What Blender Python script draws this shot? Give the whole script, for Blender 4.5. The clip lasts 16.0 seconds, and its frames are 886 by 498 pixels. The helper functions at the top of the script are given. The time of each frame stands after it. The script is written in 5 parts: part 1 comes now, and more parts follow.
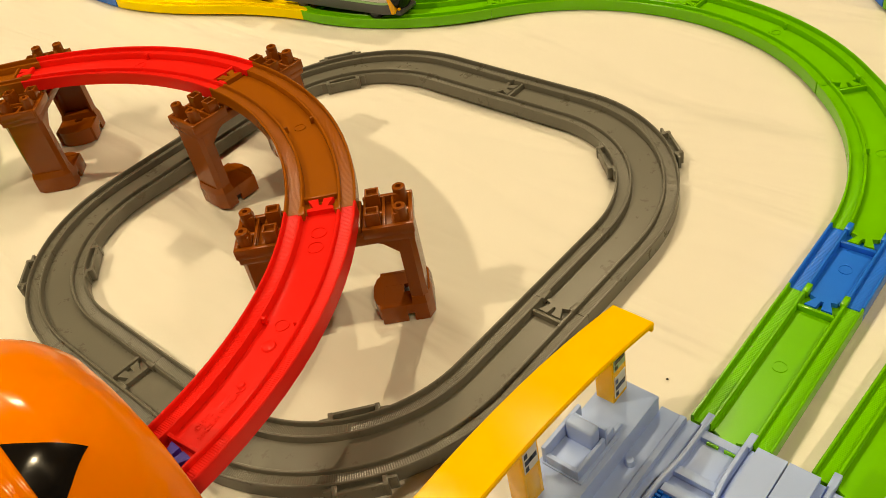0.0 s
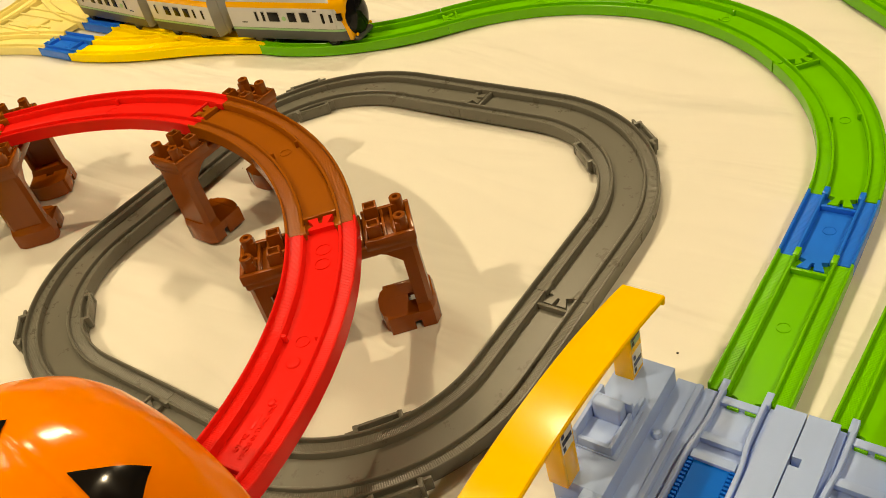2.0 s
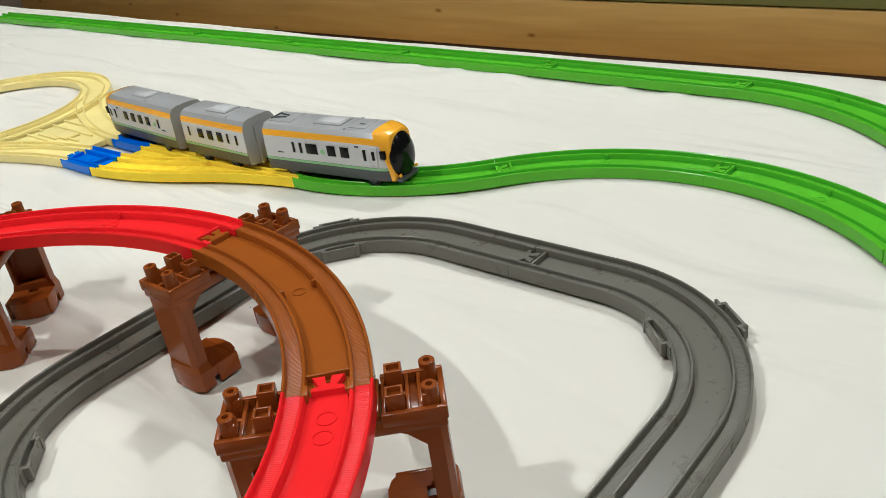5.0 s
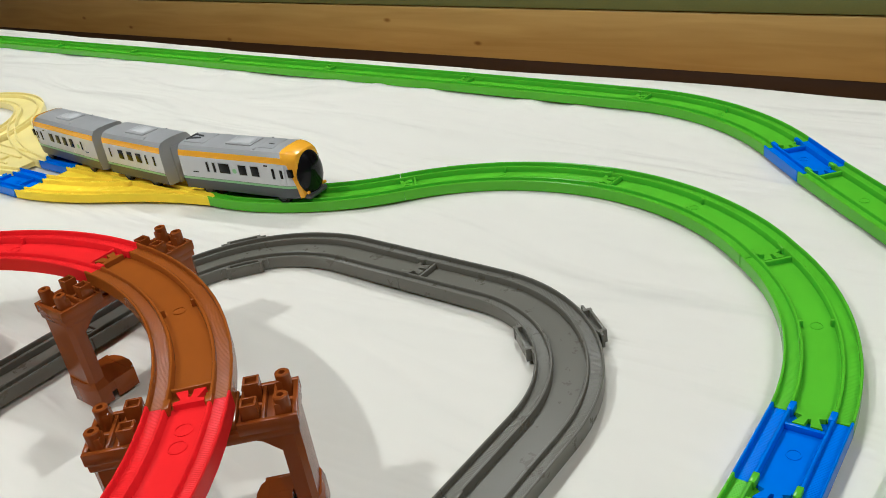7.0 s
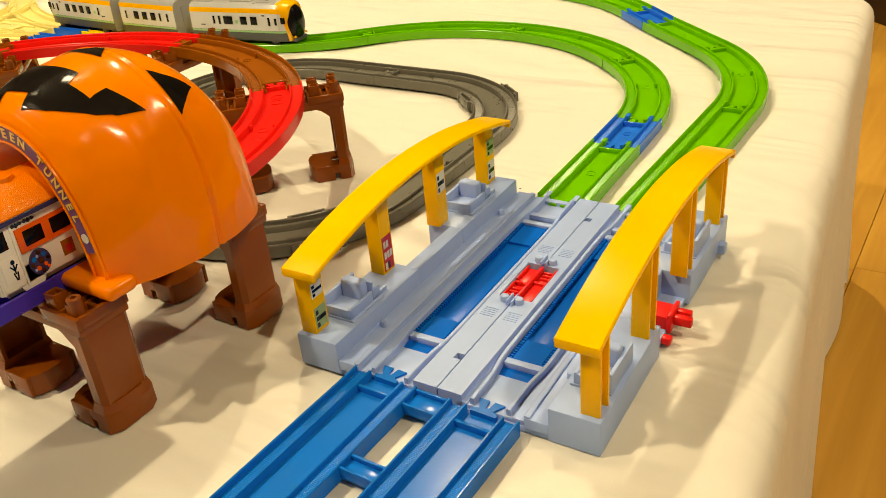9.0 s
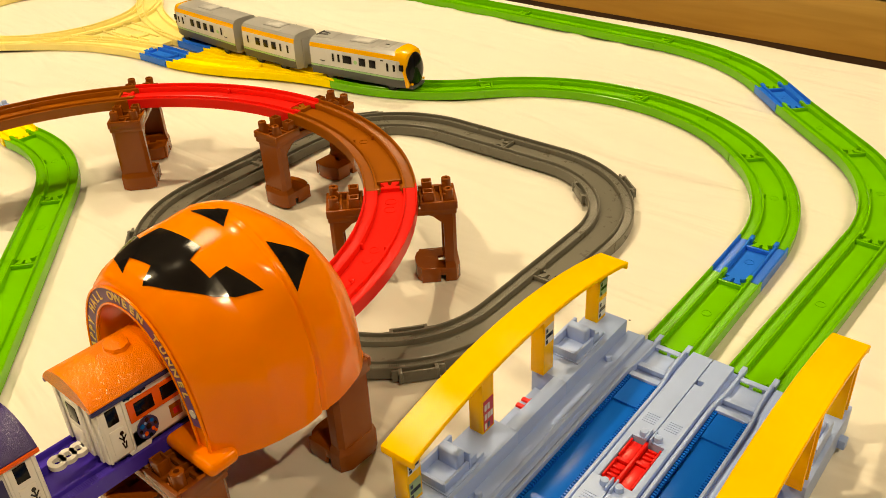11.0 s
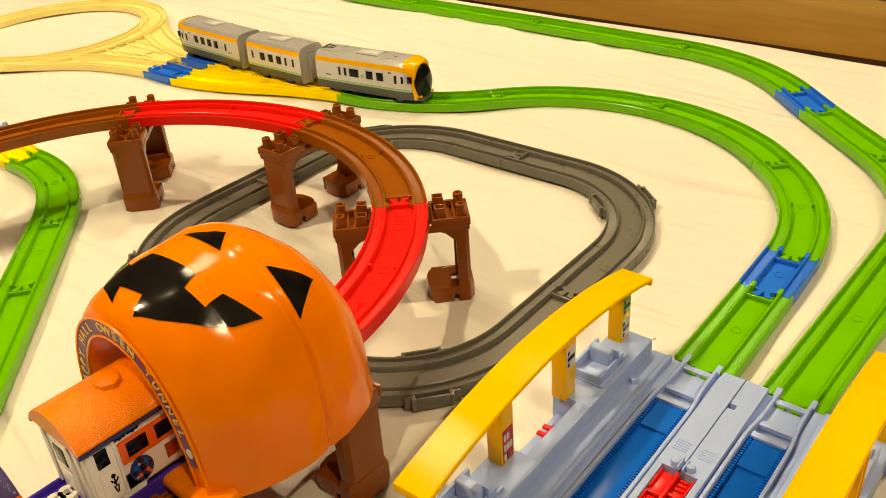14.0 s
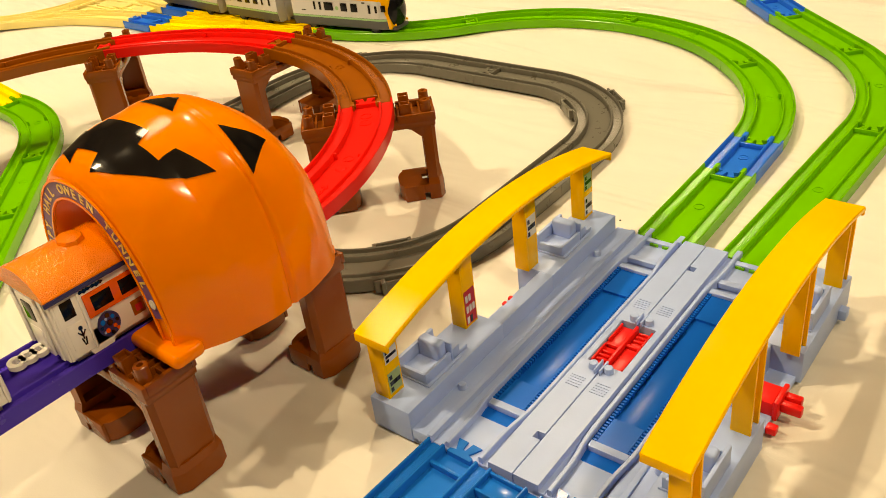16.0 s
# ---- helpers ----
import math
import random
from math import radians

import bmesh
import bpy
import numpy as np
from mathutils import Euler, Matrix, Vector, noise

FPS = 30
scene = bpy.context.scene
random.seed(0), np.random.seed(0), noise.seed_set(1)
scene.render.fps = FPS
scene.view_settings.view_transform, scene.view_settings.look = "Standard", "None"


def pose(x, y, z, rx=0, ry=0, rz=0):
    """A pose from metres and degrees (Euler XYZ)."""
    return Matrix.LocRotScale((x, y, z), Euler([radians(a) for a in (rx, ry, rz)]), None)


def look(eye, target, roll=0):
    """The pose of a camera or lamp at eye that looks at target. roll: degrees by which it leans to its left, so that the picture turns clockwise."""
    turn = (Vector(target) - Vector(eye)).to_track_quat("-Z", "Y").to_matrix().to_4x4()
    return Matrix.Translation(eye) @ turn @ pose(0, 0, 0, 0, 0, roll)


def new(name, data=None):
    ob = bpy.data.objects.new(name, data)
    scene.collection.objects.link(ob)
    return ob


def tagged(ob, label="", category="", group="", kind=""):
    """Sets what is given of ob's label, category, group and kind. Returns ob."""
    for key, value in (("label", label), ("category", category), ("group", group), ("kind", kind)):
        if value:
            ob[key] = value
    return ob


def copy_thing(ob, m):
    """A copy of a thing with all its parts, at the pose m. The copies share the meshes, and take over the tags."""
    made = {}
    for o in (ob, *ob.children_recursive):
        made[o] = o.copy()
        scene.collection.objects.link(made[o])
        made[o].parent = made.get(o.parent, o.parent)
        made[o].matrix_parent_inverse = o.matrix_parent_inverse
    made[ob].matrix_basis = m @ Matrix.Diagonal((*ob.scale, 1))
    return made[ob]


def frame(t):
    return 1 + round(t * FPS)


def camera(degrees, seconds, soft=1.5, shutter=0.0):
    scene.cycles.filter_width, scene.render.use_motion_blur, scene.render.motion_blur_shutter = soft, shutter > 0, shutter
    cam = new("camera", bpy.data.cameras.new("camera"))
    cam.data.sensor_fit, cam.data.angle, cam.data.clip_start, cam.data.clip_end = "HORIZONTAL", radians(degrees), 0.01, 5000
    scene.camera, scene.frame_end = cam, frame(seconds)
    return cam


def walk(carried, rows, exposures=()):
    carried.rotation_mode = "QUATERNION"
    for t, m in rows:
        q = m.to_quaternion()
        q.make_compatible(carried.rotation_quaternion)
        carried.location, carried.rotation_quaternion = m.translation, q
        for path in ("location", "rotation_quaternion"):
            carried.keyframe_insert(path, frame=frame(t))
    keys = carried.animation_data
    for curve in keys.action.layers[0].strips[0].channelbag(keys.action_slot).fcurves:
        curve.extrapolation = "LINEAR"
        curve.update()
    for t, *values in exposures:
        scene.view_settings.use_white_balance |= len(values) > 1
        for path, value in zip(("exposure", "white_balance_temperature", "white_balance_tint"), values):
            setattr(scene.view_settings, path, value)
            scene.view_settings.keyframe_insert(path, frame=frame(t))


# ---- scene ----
cam = camera(54.2, 16.0, soft=0.9)
PATH = [
    (0, (0.072, -0.035, 0.325), (-1.107, 0.947, -0.958), -12.2),
    (0.5, (0.072, -0.041, 0.326), (-1.075, 0.986, -0.95), -12.6),
    (1, (0.073, -0.048, 0.326), (-1.044, 1.016, -0.948), -13.6),
    (1.5, (0.07, -0.058, 0.329), (-1.044, 1.022, -0.933), -14.8),
    (2, (0.062, -0.062, 0.326), (-1.055, 1.025, -0.928), -15.7),
    (2.5, (0.059, -0.063, 0.327), (-1.063, 1.032, -0.914), -15.6),
    (3, (0.056, -0.063, 0.326), (-1.079, 1.062, -0.878), -15.0),
    (3.5, (0.03, -0.05, 0.314), (-1.127, 1.147, -0.795), -12.4),
    (4, (0.009, -0.03, 0.294), (-1.188, 1.217, -0.712), -10.4),
    (4.2, (0.004, -0.021, 0.286), (-1.201, 1.235, -0.698), -9.9),
    (6.3, (-0.001, -0.006, 0.266), (-1.294, 1.227, -0.635), -8.5),
    (6.5, (0.0, 0.001, 0.264), (-1.286, 1.239, -0.636), -8.7),
    (7, (0.059, 0.004, 0.286), (-1.143, 1.302, -0.647), -9.4),
    (7.5, (0.136, -0.035, 0.293), (-0.93, 1.36, -0.665), -10.5),
    (8, (0.164, -0.155, 0.279), (-0.86, 1.266, -0.686), -8.4),
    (8.5, (0.189, -0.244, 0.269), (-0.808, 1.189, -0.706), -6.1),
    (9, (0.193, -0.282, 0.266), (-0.796, 1.15, -0.719), -5.3),
    (9.5, (0.17, -0.246, 0.296), (-0.813, 1.181, -0.704), -5.5),
    (10, (0.161, -0.24, 0.342), (-0.889, 1.073, -0.741), -7.4),
    (10.2, (0.151, -0.238, 0.35), (-0.937, 1.046, -0.73), -4.6),
    (12.3, (0.146, -0.226, 0.36), (-0.996, 1.042, -0.683), -2.3),
    (12.5, (0.146, -0.227, 0.365), (-1.0, 1.044, -0.671), -2.5),
    (13, (0.143, -0.224, 0.36), (-1.012, 1.042, -0.671), -3.2),
    (13.5, (0.14, -0.215, 0.351), (-1.016, 1.051, -0.679), -3.8),
    (14, (0.13, -0.211, 0.343), (-1.027, 1.053, -0.689), -4.4),
    (14.5, (0.134, -0.213, 0.336), (-1.029, 1.048, -0.693), -4.8),
    (15, (0.138, -0.221, 0.328), (-1.032, 1.034, -0.7), -5.3),
    (15.5, (0.152, -0.219, 0.316), (-1.016, 1.029, -0.722), -6.6),
    (16, (0.173, -0.228, 0.298), (-0.986, 1.003, -0.77), -7.6),
]
EXPOSURES = [(0.0, -0.11, 7000, 9), (3.0, -0.11, 6900, 9), (3.6, -0.12, 5450, 9), (4.0, -0.13, 4720, 15), (4.6, -0.13, 4600, 13), (7.2, -0.15, 4550, 13), (7.6, -0.13, 5300, 8), (8.0, -0.04, 6700, 7), (9.0, 0.2, 6950, 8), (10.0, 0.12, 7200, 10), (12.5, 0.09, 7200, 11), (15.0, 0.13, 7300, 12), (16.0, 0.18, 7350, 13)]
walk(cam, [(t, look(eye, target, roll)) for t, eye, target, roll in PATH], EXPOSURES)

# ---- light: warm ceiling lamps of a closed room ----
world = bpy.data.worlds.new("room_air")
world.use_nodes = True
world.node_tree.nodes["Background"].inputs[0].default_value = (1.0, 0.86, 0.66, 1)
world.node_tree.nodes["Background"].inputs[1].default_value = 0.05
scene.world = world
FLOOR_Z, CEIL_Z = -0.365, 2.10
LAMPS = [(-1.12, -0.98, 37.5), (-1.02, 1.55, 31.0), (1.38, -0.45, 24.5), (1.40, 1.60, 21.5)]
LAMP_COLOR = (1.0, 0.80, 0.49)

# ---- small tools ----
MM = 0.001


def mesh_of(name, bm, mat, smooth=35.0):
    me = bpy.data.meshes.new(name)
    bmesh.ops.recalc_face_normals(bm, faces=bm.faces)
    bm.to_mesh(me)
    bm.free()
    if mat is not None:
        me.materials.append(mat)
    if smooth:
        me.shade_smooth()
        me.set_sharp_from_angle(angle=radians(smooth))
    return me


def part(name, bm, mat, parent, label="", smooth=35.0):
    ob = new(name, mesh_of(name, bm, mat, smooth))
    ob.parent = parent
    if label:
        ob["label"] = label
    return ob


def share(name, me, parent, m=None):
    ob = new(name, me)
    ob.parent = parent
    if m is not None:
        ob.matrix_basis = m
    return ob


def root(name, m, label, category, group="", kind=""):
    ob = new(name)
    ob.empty_display_size = 0.01
    ob.matrix_basis = m
    return tagged(ob, label, category, group, kind)


def box(bm, x0, x1, y0, y1, z0, z1, bevel=0.0, unit=MM, seg=2):
    """A box in millimetres, with rounded edges."""
    made = bmesh.ops.create_cube(bm, size=1.0)["verts"]
    for v in made:
        v.co = Vector(((x0 + x1) / 2 + v.co.x * (x1 - x0), (y0 + y1) / 2 + v.co.y * (y1 - y0), (z0 + z1) / 2 + v.co.z * (z1 - z0))) * unit
    if bevel:
        edges = {e for v in made for e in v.link_edges}
        bmesh.ops.bevel(bm, geom=list(edges), offset=bevel * unit, segments=seg, profile=0.5, affect="EDGES")
    return bm


def one_box(*a, **k):
    return box(bmesh.new(), *a, **k)


def tube(bm, x, y, z0, z1, r0, r1=None, n=20, bevel=0.0, unit=MM):
    r1 = r0 if r1 is None else r1
    made = bmesh.ops.create_cone(bm, cap_ends=True, segments=n, radius1=r0 * unit, radius2=r1 * unit, depth=(z1 - z0) * unit,
                                 matrix=Matrix.Translation((x * unit, y * unit, (z0 + z1) / 2 * unit)))["verts"]
    if bevel:
        top = [e for v in made for e in v.link_edges if all(abs(w.co.z - z1 * unit) < 1e-7 for w in e.verts)]
        bmesh.ops.bevel(bm, geom=list(set(top)), offset=bevel * unit, segments=2, profile=0.5, affect="EDGES")
    return bm


def prism(bm, outline, z0, z1, unit=MM, shrink=1.0, about=(0, 0)):
    """An upright prism on an outline; its top outline may be shrunk about a point."""
    low = [bm.verts.new((x * unit, y * unit, z0 * unit)) for x, y in outline]
    high = [bm.verts.new(((about[0] + (x - about[0]) * shrink) * unit, (about[1] + (y - about[1]) * shrink) * unit, z1 * unit)) for x, y in outline]
    n = len(outline)
    for i in range(n):
        bm.faces.new((low[i], low[(i + 1) % n], high[(i + 1) % n], high[i]))
    bm.faces.new(low[::-1])
    bm.faces.new(high)
    return bm


def sweep(bm, profile, places, closed=True, caps=True):
    """Sweeps a profile of (across, up) along places of (origin, left, up); the uv holds metres along and across."""
    uv = bm.loops.layers.uv.verify()
    rings, along, last = [], [], None
    for o, left, up in places:
        along.append(0.0 if last is None else along[-1] + (o - last).length)
        last = o
        rings.append([bm.verts.new(o + left * a + up * b) for a, b in profile])
    n = len(profile)
    for i in range(len(rings) - 1):
        for j in range(n if closed else n - 1):
            k = (j + 1) % n
            f = bm.faces.new((rings[i][j], rings[i][k], rings[i + 1][k], rings[i + 1][j]))
            for loop, (s, q) in zip(f.loops, ((i, j), (i, k), (i + 1, k), (i + 1, j))):
                loop[uv].uv = (along[s], profile[q][0])
    if closed and caps:
        bm.faces.new(rings[0][::-1])
        bm.faces.new(rings[-1])
    return bm


def letters(text, size, depth, bold=0.0):
    """A mesh of raised letters in the built-in font, centred on the origin."""
    cu = bpy.data.curves.new("letters", "FONT")
    cu.body, cu.size, cu.extrude, cu.align_x, cu.align_y = text, size, depth, "CENTER", "CENTER"
    cu.resolution_u, cu.offset = 3, bold
    ob = bpy.data.objects.new("letters", cu)
    scene.collection.objects.link(ob)
    me = bpy.data.meshes.new_from_object(ob.evaluated_get(bpy.context.evaluated_depsgraph_get()))
    bpy.data.objects.remove(ob)
    bpy.data.curves.remove(cu)
    return me


# ---- materials ----
def material(name):
    mat = bpy.data.materials.new(name)
    mat.use_nodes = True
    nt = mat.node_tree
    return mat, nt, nt.nodes["Principled BSDF"]


def node(nt, kind, **values):
    nd = nt.nodes.new(kind)
    for key, value in values.items():
        if key.startswith("p_"):
            continue
        nd.inputs[key.replace("_", " ")].default_value = value
    return nd


def math_node(nt, op, a, b=None):
    nd = nt.nodes.new("ShaderNodeMath")
    nd.operation = op
    for i, v in enumerate((a, b)):
        if v is None:
            continue
        if isinstance(v, (int, float)):
            nd.inputs[i].default_value = v
        else:
            nt.links.new(v, nd.inputs[i])
    return nd.outputs[0]


def plastic(name, color, rough=0.32, ribs=False, coat=0.0, grain=0.07, metal=0.0, vary=0.045, sub=0.0, spec=0.36, speck=900.0, wobble=0.0):
    """Moulded plastic: slight clouding of the colour, scuffed gloss, fine relief; ribs across the wheel lanes of a rail."""
    mat, nt, bsdf = material(name)
    links = nt.links
    co = nt.nodes.new("ShaderNodeTexCoord")
    broad = node(nt, "ShaderNodeTexNoise", Scale=22.0, Detail=4.0)
    fine = node(nt, "ShaderNodeTexNoise", Scale=speck, Detail=2.0)
    for nd in (broad, fine):
        links.new(co.outputs["Object"], nd.inputs["Vector"])
    ramp = nt.nodes.new("ShaderNodeValToRGB")
    ramp.color_ramp.elements[0].color = (*[c * (1 - vary) for c in color], 1)
    ramp.color_ramp.elements[1].color = (*[min(1, c * (1 + vary)) for c in color], 1)
    ramp.color_ramp.elements[0].position, ramp.color_ramp.elements[1].position = 0.3, 0.7
    links.new(broad.outputs["Fac"], ramp.inputs["Fac"])
    links.new(ramp.outputs["Color"], bsdf.inputs["Base Color"])
    scuff = node(nt, "ShaderNodeTexNoise", Scale=70.0, Detail=6.0, Roughness=0.7)
    links.new(co.outputs["Object"], scuff.inputs["Vector"])
    rmap = node(nt, "ShaderNodeMapRange")
    rmap.inputs["To Min"].default_value, rmap.inputs["To Max"].default_value = rough * 0.62, rough * 1.10
    links.new(scuff.outputs["Fac"], rmap.inputs["Value"])
    links.new(rmap.outputs["Result"], bsdf.inputs["Roughness"])
    bsdf.inputs["Metallic"].default_value = metal
    bsdf.inputs["Specular IOR Level"].default_value = spec
    bsdf.inputs["Coat Weight"].default_value = coat
    bsdf.inputs["Coat Roughness"].default_value = 0.06
    if sub:
        bsdf.inputs["Subsurface Weight"].default_value = sub
        bsdf.inputs["Subsurface Scale"].default_value = 1.0
        bsdf.inputs["Subsurface Radius"].default_value = (0.012, 0.005, 0.001)
    bump = node(nt, "ShaderNodeBump", Strength=grain, Distance=0.0004)
    height = fine.outputs["Fac"]
    if ribs:
        uv = nt.nodes.new("ShaderNodeUVMap")
        sep = nt.nodes.new("ShaderNodeSeparateXYZ")
        links.new(uv.outputs["UV"], sep.inputs["Vector"])
        wave = math_node(nt, "SINE", math_node(nt, "MULTIPLY", sep.outputs["X"], 2 * math.pi / 0.0010))
        side = math_node(nt, "ABSOLUTE", sep.outputs["Y"])
        lane = math_node(nt, "MULTIPLY", math_node(nt, "GREATER_THAN", side, 0.0108), math_node(nt, "LESS_THAN", side, 0.0168))
        ridge = math_node(nt, "MULTIPLY", math_node(nt, "MULTIPLY", wave, lane), 1.2)
        height = math_node(nt, "ADD", math_node(nt, "MULTIPLY", fine.outputs["Fac"], 0.12), ridge)
        bump.inputs["Strength"].default_value = 0.24
    links.new(height, bump.inputs["Height"])
    if wobble:
        dents = node(nt, "ShaderNodeTexNoise", Scale=42.0, Detail=1.0)
        links.new(co.outputs["Object"], dents.inputs["Vector"])
        swell = node(nt, "ShaderNodeBump", Strength=wobble, Distance=0.007)
        links.new(dents.outputs["Fac"], swell.inputs["Height"])
        links.new(swell.outputs["Normal"], bump.inputs["Normal"])
    links.new(bump.outputs["Normal"], bsdf.inputs["Normal"])
    if coat:
        links.new(bump.outputs["Normal"], bsdf.inputs["Coat Normal"])
    return mat


GREEN = plastic("green_plastic", (0.136, 0.475, 0.001), 0.26, ribs=True, spec=0.30)
RED = plastic("red_plastic", (0.78, 0.016, 0.012), 0.26, ribs=True, spec=0.14)
BROWN = plastic("brown_rail_plastic", (0.290, 0.080, 0.003), 0.28, ribs=True, spec=0.30)
PIER = plastic("brown_pier_plastic", (0.230, 0.055, 0.003), 0.26, spec=0.34)
GREY = plastic("grey_plastic", (0.135, 0.131, 0.107), 0.34, ribs=True, spec=0.32)
BLUE = plastic("blue_plastic", (0.012, 0.160, 0.76), 0.26, ribs=True, spec=0.3)
DEEPBLUE = plastic("deep_blue_plastic", (0.002, 0.150, 0.62), 0.22, ribs=True, spec=0.14)
YELLOW = plastic("yellow_rail_plastic", (0.95, 0.73, 0.0005), 0.30, ribs=True, spec=0.10)
ROOF = plastic("amber_plastic", (0.95, 0.53, 0.001), 0.17, grain=0.04, spec=0.15)
CREAM = plastic("cream_plastic", (0.85, 0.745, 0.28), 0.36, ribs=True)
PALE = plastic("pale_blue_plastic", (0.330, 0.455, 0.80), 0.42, spec=0.22)
BELT = plastic("belt_blue_plastic", (0.001, 0.120, 0.62), 0.26, grain=0.03, spec=0.04)
CHERRY = plastic("cherry_plastic", (0.68, 0.012, 0.012), 0.36, spec=0.22)
PURPLE = plastic("purple_plastic", (0.058, 0.028, 0.42), 0.30, ribs=True)
PUMPKIN = plastic("pumpkin_plastic", (0.95, 0.232, 0.0003), 0.20, grain=0.02, vary=0.05, spec=0.28, sub=0.15, wobble=0.28)
INK = plastic("black_gloss", (0.005, 0.005, 0.006), 0.06, grain=0.01, spec=0.5)
FACEINK = plastic("black_sticker_gloss", (0.004, 0.004, 0.005), 0.16, grain=0.01, spec=0.8, wobble=0.6)
SCREEN = plastic("black_screen_gloss", (0.006, 0.006, 0.008), 0.12, grain=0.01, spec=0.20)
DARK = plastic("dark_glass", (0.004, 0.004, 0.005), 0.16, grain=0.03, spec=0.15)
SILVER = plastic("silver_paint", (0.42, 0.43, 0.44), 0.40, metal=0.25)
LIGHTGREY = plastic("light_grey_paint", (0.60, 0.61, 0.62), 0.30)
SKIRT = plastic("skirt_grey_paint", (0.085, 0.089, 0.094), 0.36)
ORANGE = plastic("orange_paint", (0.92, 0.46, 0.002), 0.20, coat=0.3)
LIME = plastic("lime_paint", (0.30, 0.55, 0.26), 0.4)
WHITE = plastic("white_plastic", (0.80, 0.79, 0.75), 0.28)
BANDPURPLE = plastic("band_purple", (0.150, 0.065, 0.215), 0.40, spec=0.2)
GOLD = plastic("gold_print", (0.78, 0.56, 0.13), 0.35)
GLITORANGE = plastic("glitter_orange", (0.95, 0.225, 0.0003), 0.20, grain=0.8, speck=1900.0, spec=0.36)
GLITPURPLE = plastic("glitter_purple", (0.034, 0.018, 0.15), 0.26, grain=0.75, speck=2600.0, spec=0.65)
FLAME = plastic("orange_red_print", (0.84, 0.115, 0.006), 0.26)
SLOTBLUE = plastic("shaded_blue_plastic", (0.10, 0.13, 0.24), 0.4)
NAVY = plastic("navy_print", (0.030, 0.028, 0.11), 0.35)
PAPER = plastic("paper_label", (0.66, 0.66, 0.60), 0.5)
PRINTRED = plastic("red_label", (0.50, 0.015, 0.020), 0.45)
PRINTGREEN = plastic("green_label", (0.30, 0.42, 0.20), 0.45)
RUBBER = plastic("black_rubber", (0.018, 0.018, 0.018), 0.6)


def cloth_material():
    mat, nt, bsdf = material("cream_cloth")
    links = nt.links
    co = nt.nodes.new("ShaderNodeTexCoord")
    stain = node(nt, "ShaderNodeTexNoise", Scale=3.0, Detail=5.0)
    links.new(co.outputs["Object"], stain.inputs["Vector"])
    ramp = nt.nodes.new("ShaderNodeValToRGB")
    ramp.color_ramp.elements[0].color = (0.690, 0.675, 0.605, 1)
    ramp.color_ramp.elements[1].color = (0.725, 0.710, 0.640, 1)
    links.new(stain.outputs["Fac"], ramp.inputs["Fac"])
    links.new(ramp.outputs["Color"], bsdf.inputs["Base Color"])
    bsdf.inputs["Roughness"].default_value = 0.85
    bsdf.inputs["Sheen Weight"].default_value = 0.15
    weave = node(nt, "ShaderNodeTexNoise", Scale=1400.0, Detail=1.0)
    crease = node(nt, "ShaderNodeTexNoise", Scale=9.0, Detail=3.0, Distortion=0.6)
    for nd in (weave, crease):
        links.new(co.outputs["Object"], nd.inputs["Vector"])
    b1 = node(nt, "ShaderNodeBump", Strength=0.12, Distance=0.0004)
    b2 = node(nt, "ShaderNodeBump", Strength=0.55, Distance=0.006)
    links.new(weave.outputs["Fac"], b1.inputs["Height"])
    links.new(crease.outputs["Fac"], b2.inputs["Height"])
    links.new(b1.outputs["Normal"], b2.inputs["Normal"])
    lay = nt.nodes.new("ShaderNodeMapping")
    lay.inputs["Rotation"].default_value = (0, 0, radians(28))
    lay.inputs["Scale"].default_value = (2.2, 9.0, 1.0)
    links.new(co.outputs["Object"], lay.inputs["Vector"])
    folds = node(nt, "ShaderNodeTexNoise", Scale=1.6, Detail=2.5, Roughness=0.45, Distortion=0.9)
    links.new(lay.outputs["Vector"], folds.inputs["Vector"])
    b3 = node(nt, "ShaderNodeBump", Strength=0.7, Distance=0.028)
    links.new(folds.outputs["Fac"], b3.inputs["Height"])
    links.new(b2.outputs["Normal"], b3.inputs["Normal"])
    links.new(b3.outputs["Normal"], bsdf.inputs["Normal"])
    return mat


